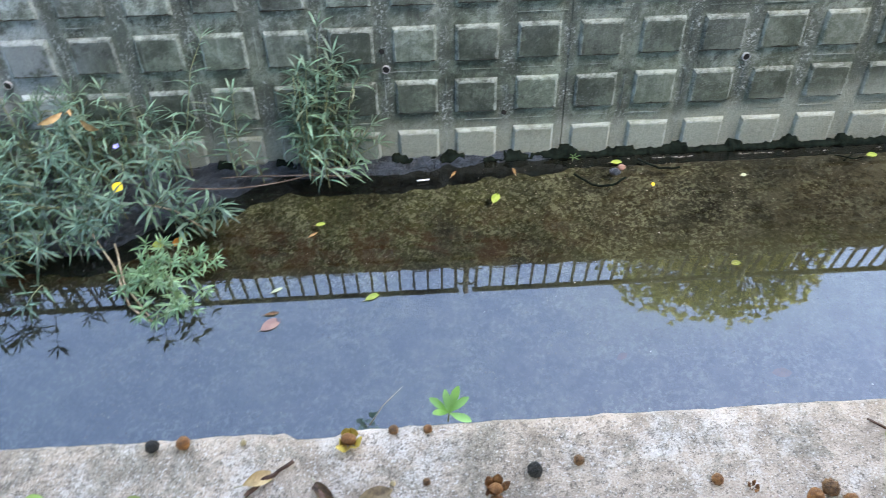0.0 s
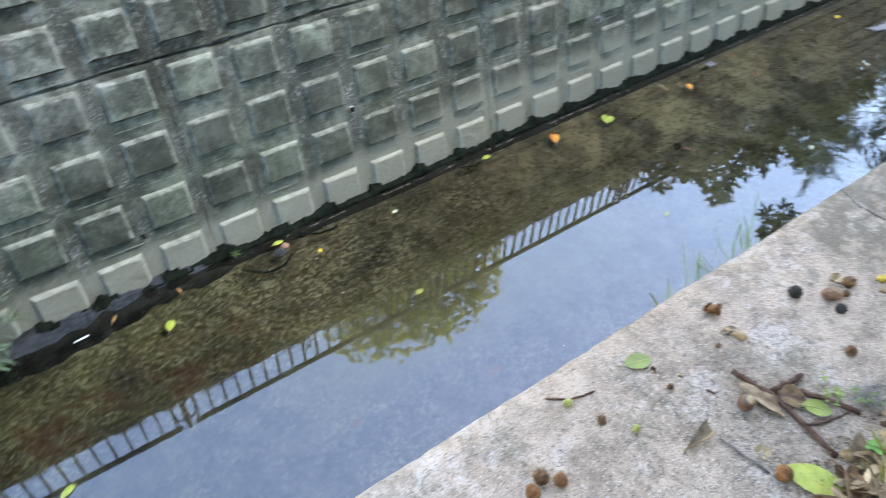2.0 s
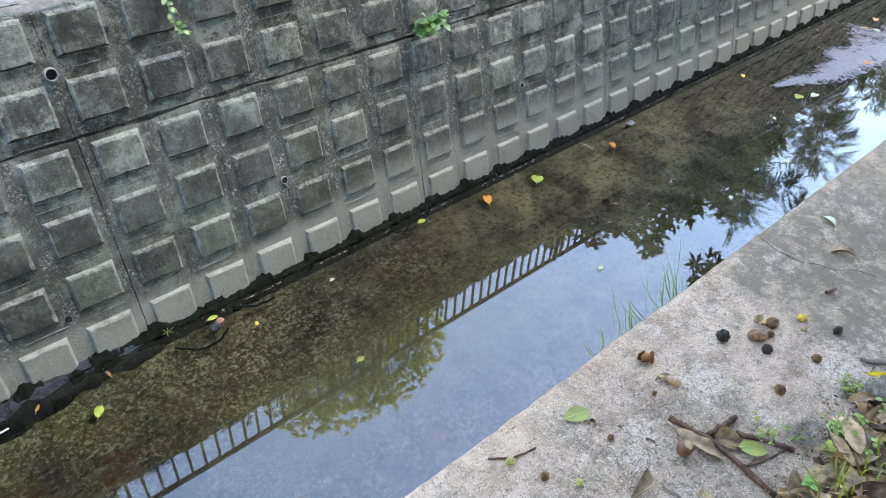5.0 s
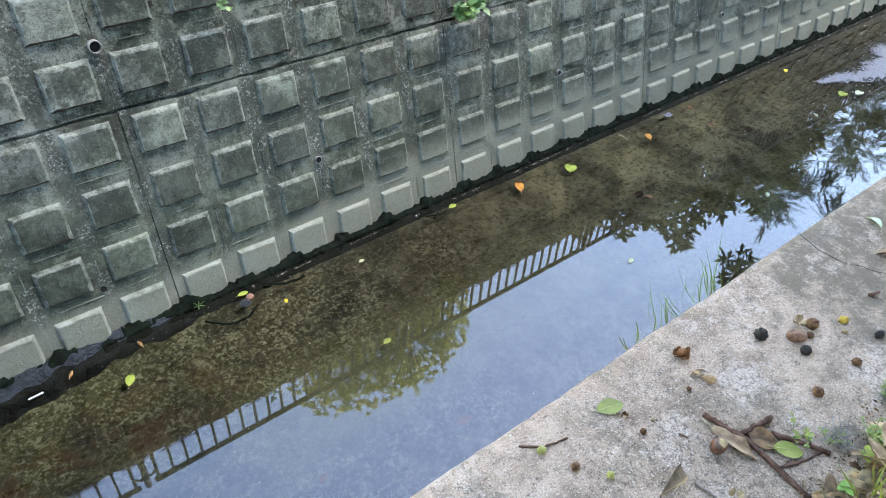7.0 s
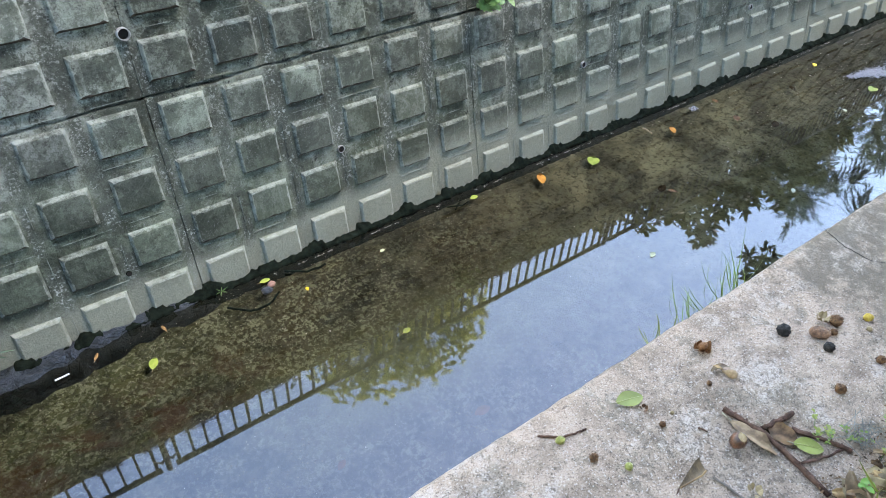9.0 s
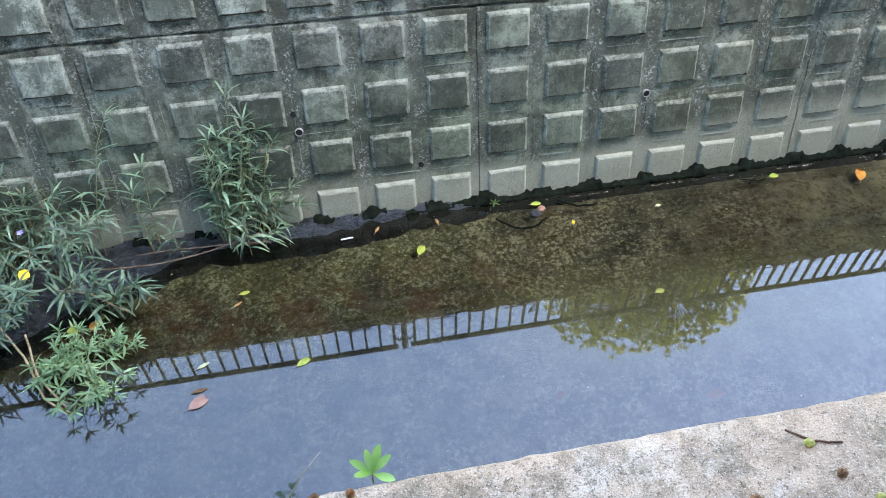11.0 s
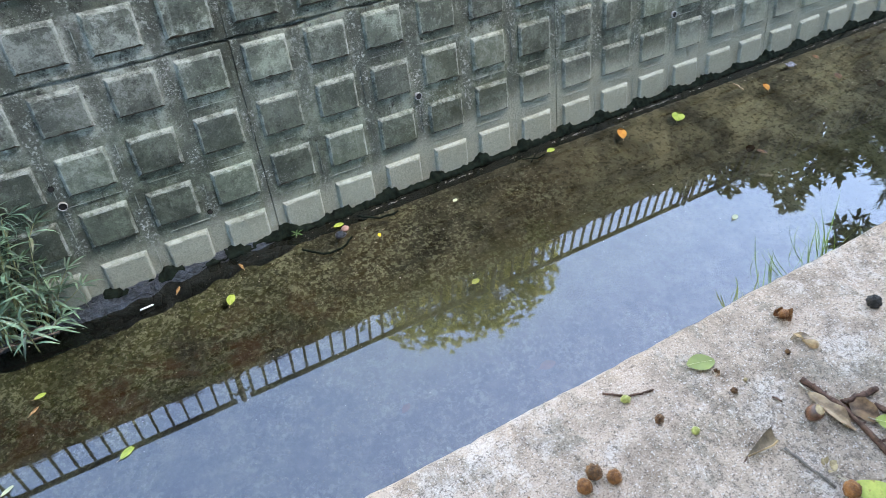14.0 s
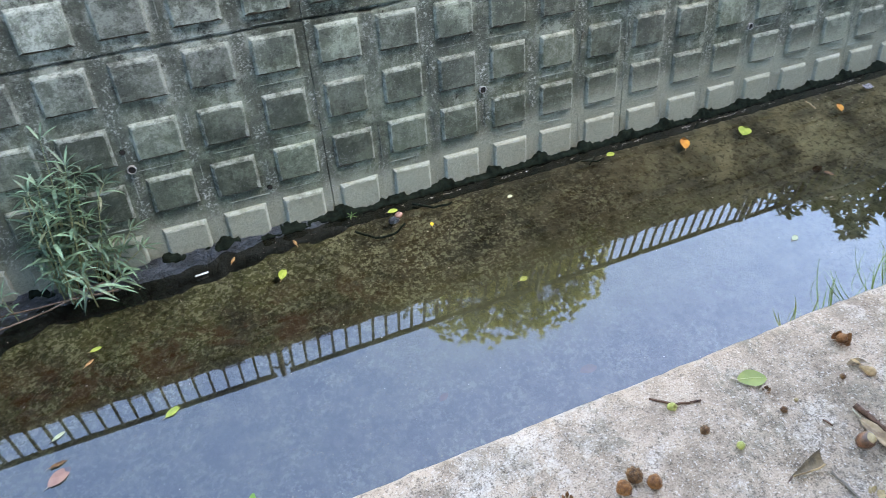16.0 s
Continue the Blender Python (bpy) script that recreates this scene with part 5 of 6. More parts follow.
for x, y, size, ratio, turn, mat, label in (
        (0.184, -0.237, 0.075, 0.55, 65, M_LIME, "bright green leaf floating on shallow water"),
        (-0.704, -0.358, 0.05, 0.45, 15, M_LIME, "yellow-green leaf floating on shallow water"),
        (-0.446, -0.809, 0.075, 0.42, 30, M_LIME, "bright green leaf floating on the mirrored sky"),
        (0.855, -0.022, 0.06, 0.5, 5, M_LIME, "bright green leaf caught in wet debris"),
        (1.011, -0.195, 0.03, 0.6, 80, M_YELLOW, "small yellow leaf in the shallows"),
        (2.241, -0.055, 0.06, 0.6, 10, M_LIME, "yellow-green leaf at the foot of the wall"),
        (1.503, -0.158, 0.035, 0.6, 20, M_PALE, "small pale green leaf in the shallows"),
        (1.281, -0.725, 0.05, 0.6, 15, M_FRESH, "green leaf floating in the tree's reflection"),
        (-1.482, -0.434, 0.065, 0.8, 10, M_LIME, "yellow-green round leaf beside the plants"),
        (-1.394, -0.423, 0.06, 0.75, 70, M_ORANGE, "orange leaf beside the plants"),
        (-1.37, -0.385, 0.05, 0.6, 50, M_FRESH, "small green leaf beside the plants"),
        (-0.888, -0.745, 0.06, 0.3, 30, M_PALE, "pale green leaf floating on the water"),
        (2.733, -0.131, 0.117, 0.48, 57, M_ORANGE, "orange leaf on the shallow bed"),
        (3.168, -0.171, 0.112, 0.72, 38, M_LIME, "round lime-yellow leaf on the shallow water"),
        (2.78, -1.03, 0.055, 0.55, 20, M_PALE, "pale leaf floating on the mirrored sky"),
        (3.94, -0.205, 0.095, 0.44, 56, M_ORANGE, "dull orange leaf in the shallows"),
        (5.847, -0.676, 0.12, 0.6, 10, M_LIME, "pale green leaf floating beside the scum"),
        (5.99, -0.745, 0.12, 0.5, 5, M_PALE, "pale green leaf floating beside the scum"),
        (7.059, -0.737, 0.14, 0.5, 0, M_ORANGE, "orange leaf lying on the scum"),
        (4.484, -0.363, 0.07, 0.6, 40, M_BROWN, "dark brown leaf in the shallows"),
        (4.05, -1.12, 0.055, 0.5, 30, M_PALE, "pale leaf floating beside the ledge"),
        (8.2, -0.31, 0.14, 0.45, 20, M_TAN, "dull tan leaf floating on dark water"),
        (7.84, -0.34, 0.12, 0.45, 160, M_TAN, "dull tan leaf floating on dark water"),
        (7.9, -0.44, 0.12, 0.5, 60, M_PALE, "pale green leaf floating on dark water"),
        (5.8, -0.18, 0.07, 0.5, 30, M_YELLOW, "small yellow leaf in the shallows"),
        (4.49, -0.35, 0.075, 0.6, 20, M_BROWN, "dark brown leaf in the shallows"),
        (4.55, -0.11, 0.06, 0.6, 80, M_BROWN, "dark brown leaf in the shallows"),
        (3.36, -0.69, 0.06, 0.5, 120, M_BROWN, "dark red-brown leaf in the shallows"),
        (5.32, -0.74, 0.05, 0.5, 45, M_PALE, "small pale leaf scrap on the water")):
    flat_leaf("floating_leaf", label, adrift(x, y), size, size * ratio, turn, mat, FLOAT)
flat_leaf("floating_leaf", "large pale red leaf with a dark edge on the water", adrift(-0.9, -0.93), 0.1, 0.055, 35, M_PINK, FLOAT)
flat_leaf("floating_leaf", "dark shrivelled leaf beside a pale red one", adrift(-0.9, -0.875, 0.006), 0.065, 0.018, 12, M_BROWN, FLOAT)
for x, y, size, turn, mat in ((1.309, -1.299, 0.085, 0, M_SODDEN), (0.64, -1.176, 0.055, 30, M_SODDEN), (4.7, -0.55, 0.1, 30, M_BROWN), (3.35, -0.62, 0.09, 20, M_BROWN), (5.3, -0.3, 0.08, 60, M_BROWN)):
    flat_leaf("sunken_leaf", "dull leaf lying under the water on the bed", adrift(x, y, -0.04), size, size * 0.55, turn, mat, "leaves under the water")
flat_leaf("fallen_leaf", "bright yellow leaf caught on the plants", (-1.533, -0.438, 0.419), 0.062, 0.045, 80, M_YELLOW, "leaves caught in plants", tilt=0.7, blunt=0.8)
for x, y, s, turn in ((-0.737, -0.428, 0.05, 40), (-0.02, -0.06, 0.05, 60), (0.3, -0.06, 0.05, 100)):
    flat_leaf("floating_leaf", "pale dry leaf scrap in the shallows", adrift(x, y, 0.01), s, s * 0.3, turn, M_TAN, FLOAT)

M_SCUM = mottled("grey_scum", (0.05, 0.054, 0.062), (0.145, 0.152, 0.17), 40, 0.4, 0.4, relief=0.6)
M_WHITE = mottled("white_plastic", (0.3, 0.34, 0.34), (0.45, 0.49, 0.49), 30, 0.5)
t = thing("plastic_strip", "small white plastic strip on the mud's edge", "litter", pose(-0.18, -0.145, WATER + 0.014, 0, 4, 8))
part("strip", Geo().box((-0.031, -0.0045, -0.001), (0.031, 0.0045, 0.002)), M_WHITE, t, smooth=False)
t = thing("plastic_scrap", "crumpled translucent plastic scrap in the shallows", "litter", Matrix.Translation(adrift(4.3, -0.1)))
part("scrap", Geo().sheet(6, 5, lambda i, j: Vector((-0.035 + 0.012 * i, -0.025 + 0.01 * j, 0.004 + 0.01 * wob(i, j, 2, 0.9)))), M_SCUM, t, smooth=False)
t = thing("pebble", "pale pinkish pebble among wet debris", "stone", Matrix.Translation(adrift(0.87, -0.07, 0.01)))
part("stone", Geo().lump((0, 0, 0), (0.022, 0.018, 0.014), 0.3), M_PINK, t)
t = thing("pebble", "dark grey pebble among wet debris", "stone", Matrix.Translation(adrift(0.83, -0.1, 0.01)))
part("stone", Geo().lump((0, 0, 0), (0.03, 0.024, 0.016), 0.3, seed=2.0), M_MUD, t)

# flecks of plant matter adrift on the surface, and grit on the bed
M_FLECK = mottled("pale_flecks", (0.25, 0.24, 0.19), (0.5, 0.48, 0.42), 3, 0.7)
g = Geo()
for k in range(1500):
    x, y = rnd.uniform(-1.5, 8), rnd.uniform(-1.5, 0.0)
    if (wob(x, y, 1, 1.1) < 0.02 and rnd.random() < 0.72) or (x < 2.5 and rnd.random() < 0.6) or (y < -0.9 and rnd.random() < 0.6):
        continue
    s, a = rnd.uniform(0.0012, 0.0042) * (1.5 if rnd.random() < 0.08 else 1) * (1.0 if x < 2.5 else 1.0 + 0.28 * (x - 2.5)), rnd.uniform(0, 6.28)
    c, d = s * math.cos(a), s * math.sin(a)
    g.add([(x - c, y - d, WATER + 0.002), (x + d * 0.5, y - c * 0.5, WATER + 0.0032), (x + c, y + d, WATER + 0.002), (x - d * 0.5, y + c * 0.5, WATER + 0.003)], [(0, 1, 2, 3)])
for k in range(260):
    x, y, s = rnd.uniform(0.1, 2.6), -0.05 - abs(rnd.gauss(0, 0.2)), rnd.uniform(0.001, 0.0026)
    a = rnd.uniform(0, 6.28)
    c, d = s * math.cos(a), s * math.sin(a)
    g.add([(x - c, y - d, WATER + 0.003), (x + d * 0.6, y - c * 0.6, WATER + 0.005), (x + c, y + d, WATER + 0.003), (x - d * 0.6, y + c * 0.6, WATER + 0.005)], [(0, 1, 2, 3)])
# dense pale flecks along the wall's foot stand in for the waterline glint
for k in range(2600):
    x = rnd.uniform(0.9, 8.5)
    if wob(x, 0, 3, 4) < 0.0 or wob(x, 0, 9, 22) < -0.1:
        continue
    y, s = -0.05 + 0.006 * wob(x, 0, 6, 15) + rnd.gauss(0, 0.003), rnd.uniform(0.0008, 0.0022)
    g.add([(x - 2 * s, y, WATER + 0.002), (x, y - s * 0.5, WATER + 0.003), (x + 2 * s, y, WATER + 0.002), (x, y + s * 0.5, WATER + 0.003)], [(0, 1, 2, 3)])
grit = Geo()
for k in range(15000):
    x, y = -1.6 + 7.6 * rnd.random() ** 1.6, rnd.uniform(-1.75, -0.06)
    if wob(x, y, 21, 2.2) + 0.8 * wob(x, y, 33, 7) < rnd.uniform(-0.35, 0.9):
        continue
    h = WATER - 0.07 + 0.012 * wob(x, y, 0, 1.7) + 0.003 * wob(x, y, 4, 4) + 0.001
    s, a, q = rnd.uniform(0.0016, 0.0062) * (1.0 - 0.06 * max(0.0, x)), rnd.uniform(0, 6.28), rnd.uniform(0.45, 0.9)
    c, d = s * math.cos(a), s * math.sin(a)
    grit.add([(x - c, y - d, h), (x + d * q, y - c * q, h + s * 0.3), (x + c, y + d, h), (x - d * q, y + c * q, h), (x, y, h + s * 0.7)], [(0, 1, 4), (1, 2, 4), (2, 3, 4), (3, 0, 4)])
M_GRIT = mottled("bed_grit", (0.1, 0.092, 0.06), (0.34, 0.32, 0.22), 6, 0.85, 0.1, island=1.2)
tagged(part("grit", grit, M_GRIT, smooth=False), "pale grit and crumbs of shell on the canal bed", "gravel", kind="stuff")
tagged(part("flecks", g, M_FLECK), "pale flecks of plant matter adrift on the water, and as a waterline glint", "debris", kind="stuff")



def scum_at(x, y):
    """How deep inside the film a spot lies; below nought it is open water."""
    mid, half = -0.56 - 0.12 * (x - 5.9), 0.04 + 0.2 * min(1.7, x - 5.8)
    return 1.0 - abs(y - mid - 0.1 * wob(x, 0, 4, 1.5)) / max(half, 0.01) + 0.55 * wob(x, y, 2, 4) + 0.35 * wob(x, y, 7, 14)


g = Geo()
g.sheet(440, 160, lambda i, j: Vector((5.75 + 0.009 * i, -1.5 + 0.009 * j, WATER + 0.002 + 0.0012 * wob(i, j, 3, 0.4))),
        lambda i, j: rnd.random() < 1.6 * scum_at(5.75 + 0.009 * i, -1.5 + 0.009 * j) + 0.5 * wob(i, j, 11, 0.21))
for k in range(30000):
    x, y = rnd.uniform(5.7, 9.7), rnd.uniform(-1.55, -0.1)
    if scum_at(x, y) < rnd.uniform(-0.25, 0.5):
        continue
    s, a = rnd.uniform(0.002, 0.005), rnd.uniform(0, 6.28)
    c, d = s * math.cos(a), s * math.sin(a)
    g.add([(x - c, y - d, WATER + 0.003), (x + d, y - c, WATER + 0.005), (x + c, y + d, WATER + 0.004), (x - d, y + c, WATER + 0.005)], [(0, 1, 2, 3)])
tagged(part("scum", g, M_SCUM), "pale grey scum film drifting on the water", "scum", kind="stuff")

# ---- fallen fruit on the ledge ----
FRUIT = {
    "black": mottled("black_fruit", (0.01, 0.008, 0.006), (0.042, 0.034, 0.026), 120, 0.6, 0.14, relief=0.9),
    "brown": mottled("brown_fruit", (0.04, 0.017, 0.007), (0.22, 0.105, 0.042), 70, 0.55, 0.14, relief=1.0, spots=(0.022, 0.015, 0.012)),
    "orange": mottled("orange_fruit", (0.08, 0.027, 0.008), (0.25, 0.1, 0.03), 70, 0.5, 0.14, relief=0.8, spots=(0.06, 0.026, 0.012)),
    "tan": mottled("tan_fruit", (0.17, 0.11, 0.05), (0.34, 0.24, 0.12), 80, 0.55, 0.14, relief=0.4),
    "green": mottled("green_fruit", (0.15, 0.145, 0.03), (0.27, 0.25, 0.075), 80, 0.4, 0.14, relief=0.3),
    "yellow": mottled("yellow_husk", (0.28, 0.16, 0.02), (0.5, 0.34, 0.06), 70, 0.6, 0.14, relief=0.6, spots=(0.2, 0.09, 0.02)),
}
FRUIT["pear"] = mottled("pear_skin", (0.17, 0.1, 0.045), (0.34, 0.21, 0.1), 90, 0.5, 0.2, relief=0.4)
FRUIT["nut"] = mottled("glossy_nut", (0.03, 0.012, 0.006), (0.13, 0.05, 0.022), 90, 0.32, 0.4, relief=0.3)
FRUIT["walnut"] = mottled("furrowed_nut", (0.07, 0.03, 0.014), (0.26, 0.13, 0.065), 90, 0.5, 0.25, relief=0.8)
WORD = {"black": "shrivelled black", "brown": "dry brown", "orange": "ripe orange-brown", "tan": "pale tan", "green": "unripe green", "yellow": "split yellow"}


def fruit(kind, x, y, size, long=1.0, turn=0.0, rough=0.22, seed=0):
    """A small round fallen fruit with its calyx."""
    r = size * 0.4
    t = thing("fallen_fruit", WORD[kind] + " round fruit lying on the concrete ledge", "fruit",
              Matrix.Translation((x, y, LEDGE_Z + r * 0.86)) @ Matrix.Rotation(radians(turn), 4, "Z") @ Matrix.Rotation(0.5, 4, "Y"), group="fallen fruit on the ledge")
    part("body", Geo().lump((0, 0, 0), (r * long, r, r * 0.96), rough * (1.6 if kind in ("black", "brown") else 1.0), 18, 12, seed + x * 9, 3.6), FRUIT[kind], t)
    g = Geo()
    for k in range(5):
        a = k * 1.257
        g.leaf((r * long * 0.93, 0, 0), (0.25, math.cos(a), math.sin(a)), (1, 0, 0), r * 0.45, r * 0.3, -0.5, 0.2, 2)
    g.tube([(r * long * 0.9, 0, 0), (r * long + r * 0.28, 0, r * 0.05)], [r * 0.14, r * 0.09], 5)
    part("calyx", g, M_TWIG, t, "dark dry calyx")
    return t


def nut(x, y, size, turn=0.0):
    """A barrel-shaped brown nut standing on its side, with a pale scar at its top."""
    t = thing("fallen_nut", "glossy dark brown nut with a pale scar on top", "nut", Matrix.Translation((x, y, LEDGE_Z + size * 0.5)) @ Euler((0.2, -0.1, turn)).to_matrix().to_4x4(), group="fallen fruit on the ledge")
    n, g = 16, Geo()
    prof = [(0.02, -0.5), (0.3, -0.47), (0.43, -0.3), (0.47, 0.0), (0.42, 0.3), (0.33, 0.44), (0.28, 0.47)]
    g.add([(q * size * (1 + 0.05 * math.sin(3 * a)) * math.cos(a), q * size * math.sin(a), z * size) for q, z in prof for a in (2 * math.pi * k / n for k in range(n))],
          [(i * n + k, i * n + (k + 1) % n, (i + 1) * n + (k + 1) % n, (i + 1) * n + k) for i in range(len(prof) - 1) for k in range(n)])
    part("shell", g, FRUIT["nut"], t)
    part("scar", Geo().lump((0, 0, size * 0.45), (size * 0.3, size * 0.28, size * 0.05), 0.5, 14, 8, 4.0), FRUIT["tan"], t, "pale round scar")
    return t


def pear(x, y, length, turn):
    """A small drop-shaped tan fruit with a dry petal at its stalk."""
    r = length * 0.24
    t = thing("fallen_fruit", "tan drop-shaped fruit with a dry petal on the ledge", "fruit", Matrix.Translation((x, y, LEDGE_Z + r)) @ Matrix.Rotation(radians(turn), 4, "Z"), group="fallen fruit on the ledge")
    part("body", Geo().tube([(0.95 * r, 0, 0), (0.8 * r, 0, 0), (0.3 * r, 0, 0), (-0.3 * r, 0, 0), (-0.9 * r, 0, -0.05 * r), (-1.5 * r, 0, -0.15 * r), (-2.2 * r, 0, -0.2 * r)], [0.25 * r, 0.6 * r, 0.95 * r, 0.98 * r, 0.72 * r, 0.42 * r, 0.3 * r], 14), FRUIT["pear"], t)
    part("petal", Geo().leaf((-1.9 * r, 0, 0), (-1, 0.15, 0.15), (0, 0, 1), length * 0.55, length * 0.2, 0.4, 0.5, 5), M_CURL, t, "dry curled petal")
    return t


def walnut(x, y, size, turn):
    """An oval brown nut with a deep seam and furrows along it."""
    t = thing("fallen_nut", "oval reddish brown nut with deep furrows", "nut", Matrix.Translation((x, y, LEDGE_Z + size * 0.36)) @ Matrix.Rotation(radians(turn), 4, "Z"), group="fallen fruit on the ledge")
    g, n, m = Geo(), 24, 12
    verts = []
    for j in range(m + 1):
        th = math.pi * j / m
        for k in range(n):
            ph = 2 * math.pi * k / n
            q = 1 - 0.1 * max(0.0, math.cos(5 * ph)) ** 2 - 0.12 * (k in (6, 18)) + 0.05 * noise.noise(Vector((th * 3, ph * 2, 7.0)))
            verts.append((math.cos(th) * size * 0.62, math.sin(th) ** 0.8 * math.cos(ph) * size * 0.42 * q, math.sin(th) ** 0.8 * math.sin(ph) * size * 0.38 * q))
    part("shell", g.add(verts, [(j * n + k, j * n + (k + 1) % n, (j + 1) * n + (k + 1) % n, (j + 1) * n + k) for j in range(m) for k in range(n)]), FRUIT["walnut"], t)
    return t


def husk(x, y, size, kind, seed, seeded=True, turn=0.0):
    """A burst fruit: torn flaps of skin round a seed."""
    r = random.Random(seed)
    t = thing("fruit_husk", WORD[kind] + " fruit husk torn open on the ledge", "fruit husk", Matrix.Translation((x, y, LEDGE_Z + 0.003)) @ Matrix.Rotation(radians(turn), 4, "Z"), group="fruit husks on the ledge")
    for k in range(6):
        a = k * 1.05 + r.uniform(-0.3, 0.3)
        part("flap", Geo().leaf((0.15 * size * math.cos(a), 0.15 * size * math.sin(a), 0), (math.cos(a), math.sin(a), 0.9), (-math.cos(a), -math.sin(a), 0.6), size * r.uniform(0.4, 0.62), size * r.uniform(0.3, 0.45), -r.uniform(0.2, 1.4), -0.4, 4, 0.8), FRUIT[kind], t)
    if seeded:
        part("seed", Geo().lump((0, 0, size * 0.2), (size * 0.28, size * 0.22, size * 0.2), 0.15, 12, 8, seed), FRUIT["orange"], t, "smooth orange-brown seed")
    return t


for kind, x, y, size, long in (
        ("black", -0.663, -2.213, 0.026, 1.0), ("orange", -0.615, -2.211, 0.027, 1.0), ("tan", -0.522, -2.214, 0.012, 1.1), ("brown", -0.284, -2.208, 0.019, 1.05),
        ("orange", -0.229, -2.21, 0.018, 1.0), ("black", -0.068, -2.289, 0.028, 1.05), ("brown", 0.002, -2.277, 0.02, 1.05), ("orange", 0.208, -2.32, 0.022, 1.0),
        ("orange", 0.346, -2.356, 0.03, 1.0), ("brown", 0.373, -2.345, 0.031, 1.05), ("orange", 0.396, -2.366, 0.029, 1.05), ("brown", -0.235, -2.295, 0.014, 1.1), ("tan", -0.287, -2.294, 0.011, 1.0)):
    fruit(kind, x, y, size, long, x * 900 % 360)
for kind, x, y, size, long in (
        ("black", 1.057, -2.338, 0.033, 1.1), ("brown", 1.174, -2.384, 0.03, 1.15), ("brown", 1.145, -2.398, 0.018, 1.1),
        ("black", 1.097, -2.416, 0.026, 1.0), ("yellow", 1.245, -2.417, 0.022, 1.1), ("tan", 1.219, -2.435, 0.014, 1.0), ("black", 1.27, -2.484, 0.02, 1.35),
        ("brown", 1.157, -2.493, 0.021, 1.1), ("brown", 1.021, -2.486, 0.025, 1.1), ("brown", 0.826, -2.334, 0.012, 1.0),
        ("brown", 0.68, -2.345, 0.014, 1.0), ("tan", 0.715, -2.338, 0.009, 1.0), ("green", 0.505, -2.266, 0.018, 1.35),
        ("brown", 0.529, -2.323, 0.018, 1.4), ("green", 0.566, -2.369, 0.017, 1.1), ("black", 1.744, -2.419, 0.026, 1.4)):
    fruit(kind, x, y, size, long, x * 700 % 360, seed=3)
fruit("orange", 0.7, -2.565, 0.034, 1.15, 40)
nut(0.757, -2.446, 0.03, 0.6)
pear(0.876, -2.348, 0.038, -64)
walnut(1.113, -2.384, 0.034, -42)
husk(-0.355, -2.222, 0.045, "yellow", 1)
husk(-0.132, -2.315, 0.042, "orange", 2)
husk(0.881, -2.273, 0.042, "orange", 3, True)
husk(0.678, -2.303, 0.018, "brown", 4, False)
husk(0.259, -2.335, 0.02, "orange", 5, False)
husk(1.16, -2.362, 0.03, "tan", 6, False)
husk(0.705, -2.52, 0.03, "tan", 7, False)
husk(1.854, -2.397, 0.04, "brown", 8, False)

# ---- twigs and leaves on the ledge ----


def twig(label, points, radius, seed, knots=True, mat=M_TWIG):
    r = random.Random(seed)
    o = Vector((points[0][0], points[0][1], LEDGE_Z + radius))
    t = thing("twig", label, "twig", Matrix.Translation(o), group="twigs on the ledge")
    pts = []
    for a, b in zip(points, points[1:]):
        for u in (0, 0.25, 0.5, 0.75):
            pts.append(Vector((a[0] + (b[0] - a[0]) * u, a[1] + (b[1] - a[1]) * u, LEDGE_Z + radius)) - o + Vector((r.uniform(-1, 1), r.uniform(-1, 1), r.random())) * radius * 0.5)
    pts.append(Vector((points[-1][0], points[-1][1], LEDGE_Z + radius)) - o)
    part("stick", Geo().tube(pts, [radius * r.uniform(0.8, 1.25) for _ in pts], 8), mat, t)
    if knots:
        for p in pts[1:-1:2]:
            d = Vector((r.uniform(-1, 1), r.uniform(-1, 1), r.uniform(0, 1))).normalized()
            part("knot", Geo().tube([p, p + d * radius * 2.0], [radius * 0.55, radius * 0.3], 6), mat, t)
    return t


twig("thick knobbly brown twig lying on the ledge", [(0.8, -2.388), (0.812, -2.447), (0.814, -2.516), (0.803, -2.597)], 0.0046, 1)
twig("short broken brown twig on the ledge", [(0.895, -2.467), (0.858, -2.46), (0.822, -2.453)], 0.005, 2, False)
twig("thin dark twig beside a green fruit", [(0.481, -2.236), (0.499, -2.25), (0.515, -2.262), (0.539, -2.269), (0.562, -2.273)], 0.0017, 3, False)
twig("thin grey twig near the leaf litter", [(0.672, -2.462), (0.68, -2.51), (0.687, -2.55)], 0.002, 4, False, M_BARK)
twig("curved thin brown twig at the edge of the litter", [(0.82, -2.535), (0.848, -2.545), (0.872, -2.553), (0.91, -2.562)], 0.0024, 5, False)
twig("dark twig with a broken end beside the litter", [(0.866, -2.484), (0.893, -2.53), (0.914, -2.572)], 0.0042, 6)
twig("weathered grey stick on the litter", [(1.228, -2.55), (1.25, -2.58), (1.278, -2.615)], 0.0048, 7, False, M_BARK)
twig("thin dark bit of bark on the concrete", [(1.37, -2.412), (1.4, -2.418)], 0.004, 8, False)
twig("tiny splinter on the concrete", [(0.73, -2.385), (0.737, -2.4)], 0.0015, 9, False)
twig("dark red-brown twig stub on the ledge", [(-0.405, -2.292), (-0.385, -2.32)], 0.005, 10, False)
twig("brown stalk of a dry leaf on the ledge", [(-0.44, -2.25), (-0.48, -2.275), (-0.51, -2.3)], 0.0035, 11, False)

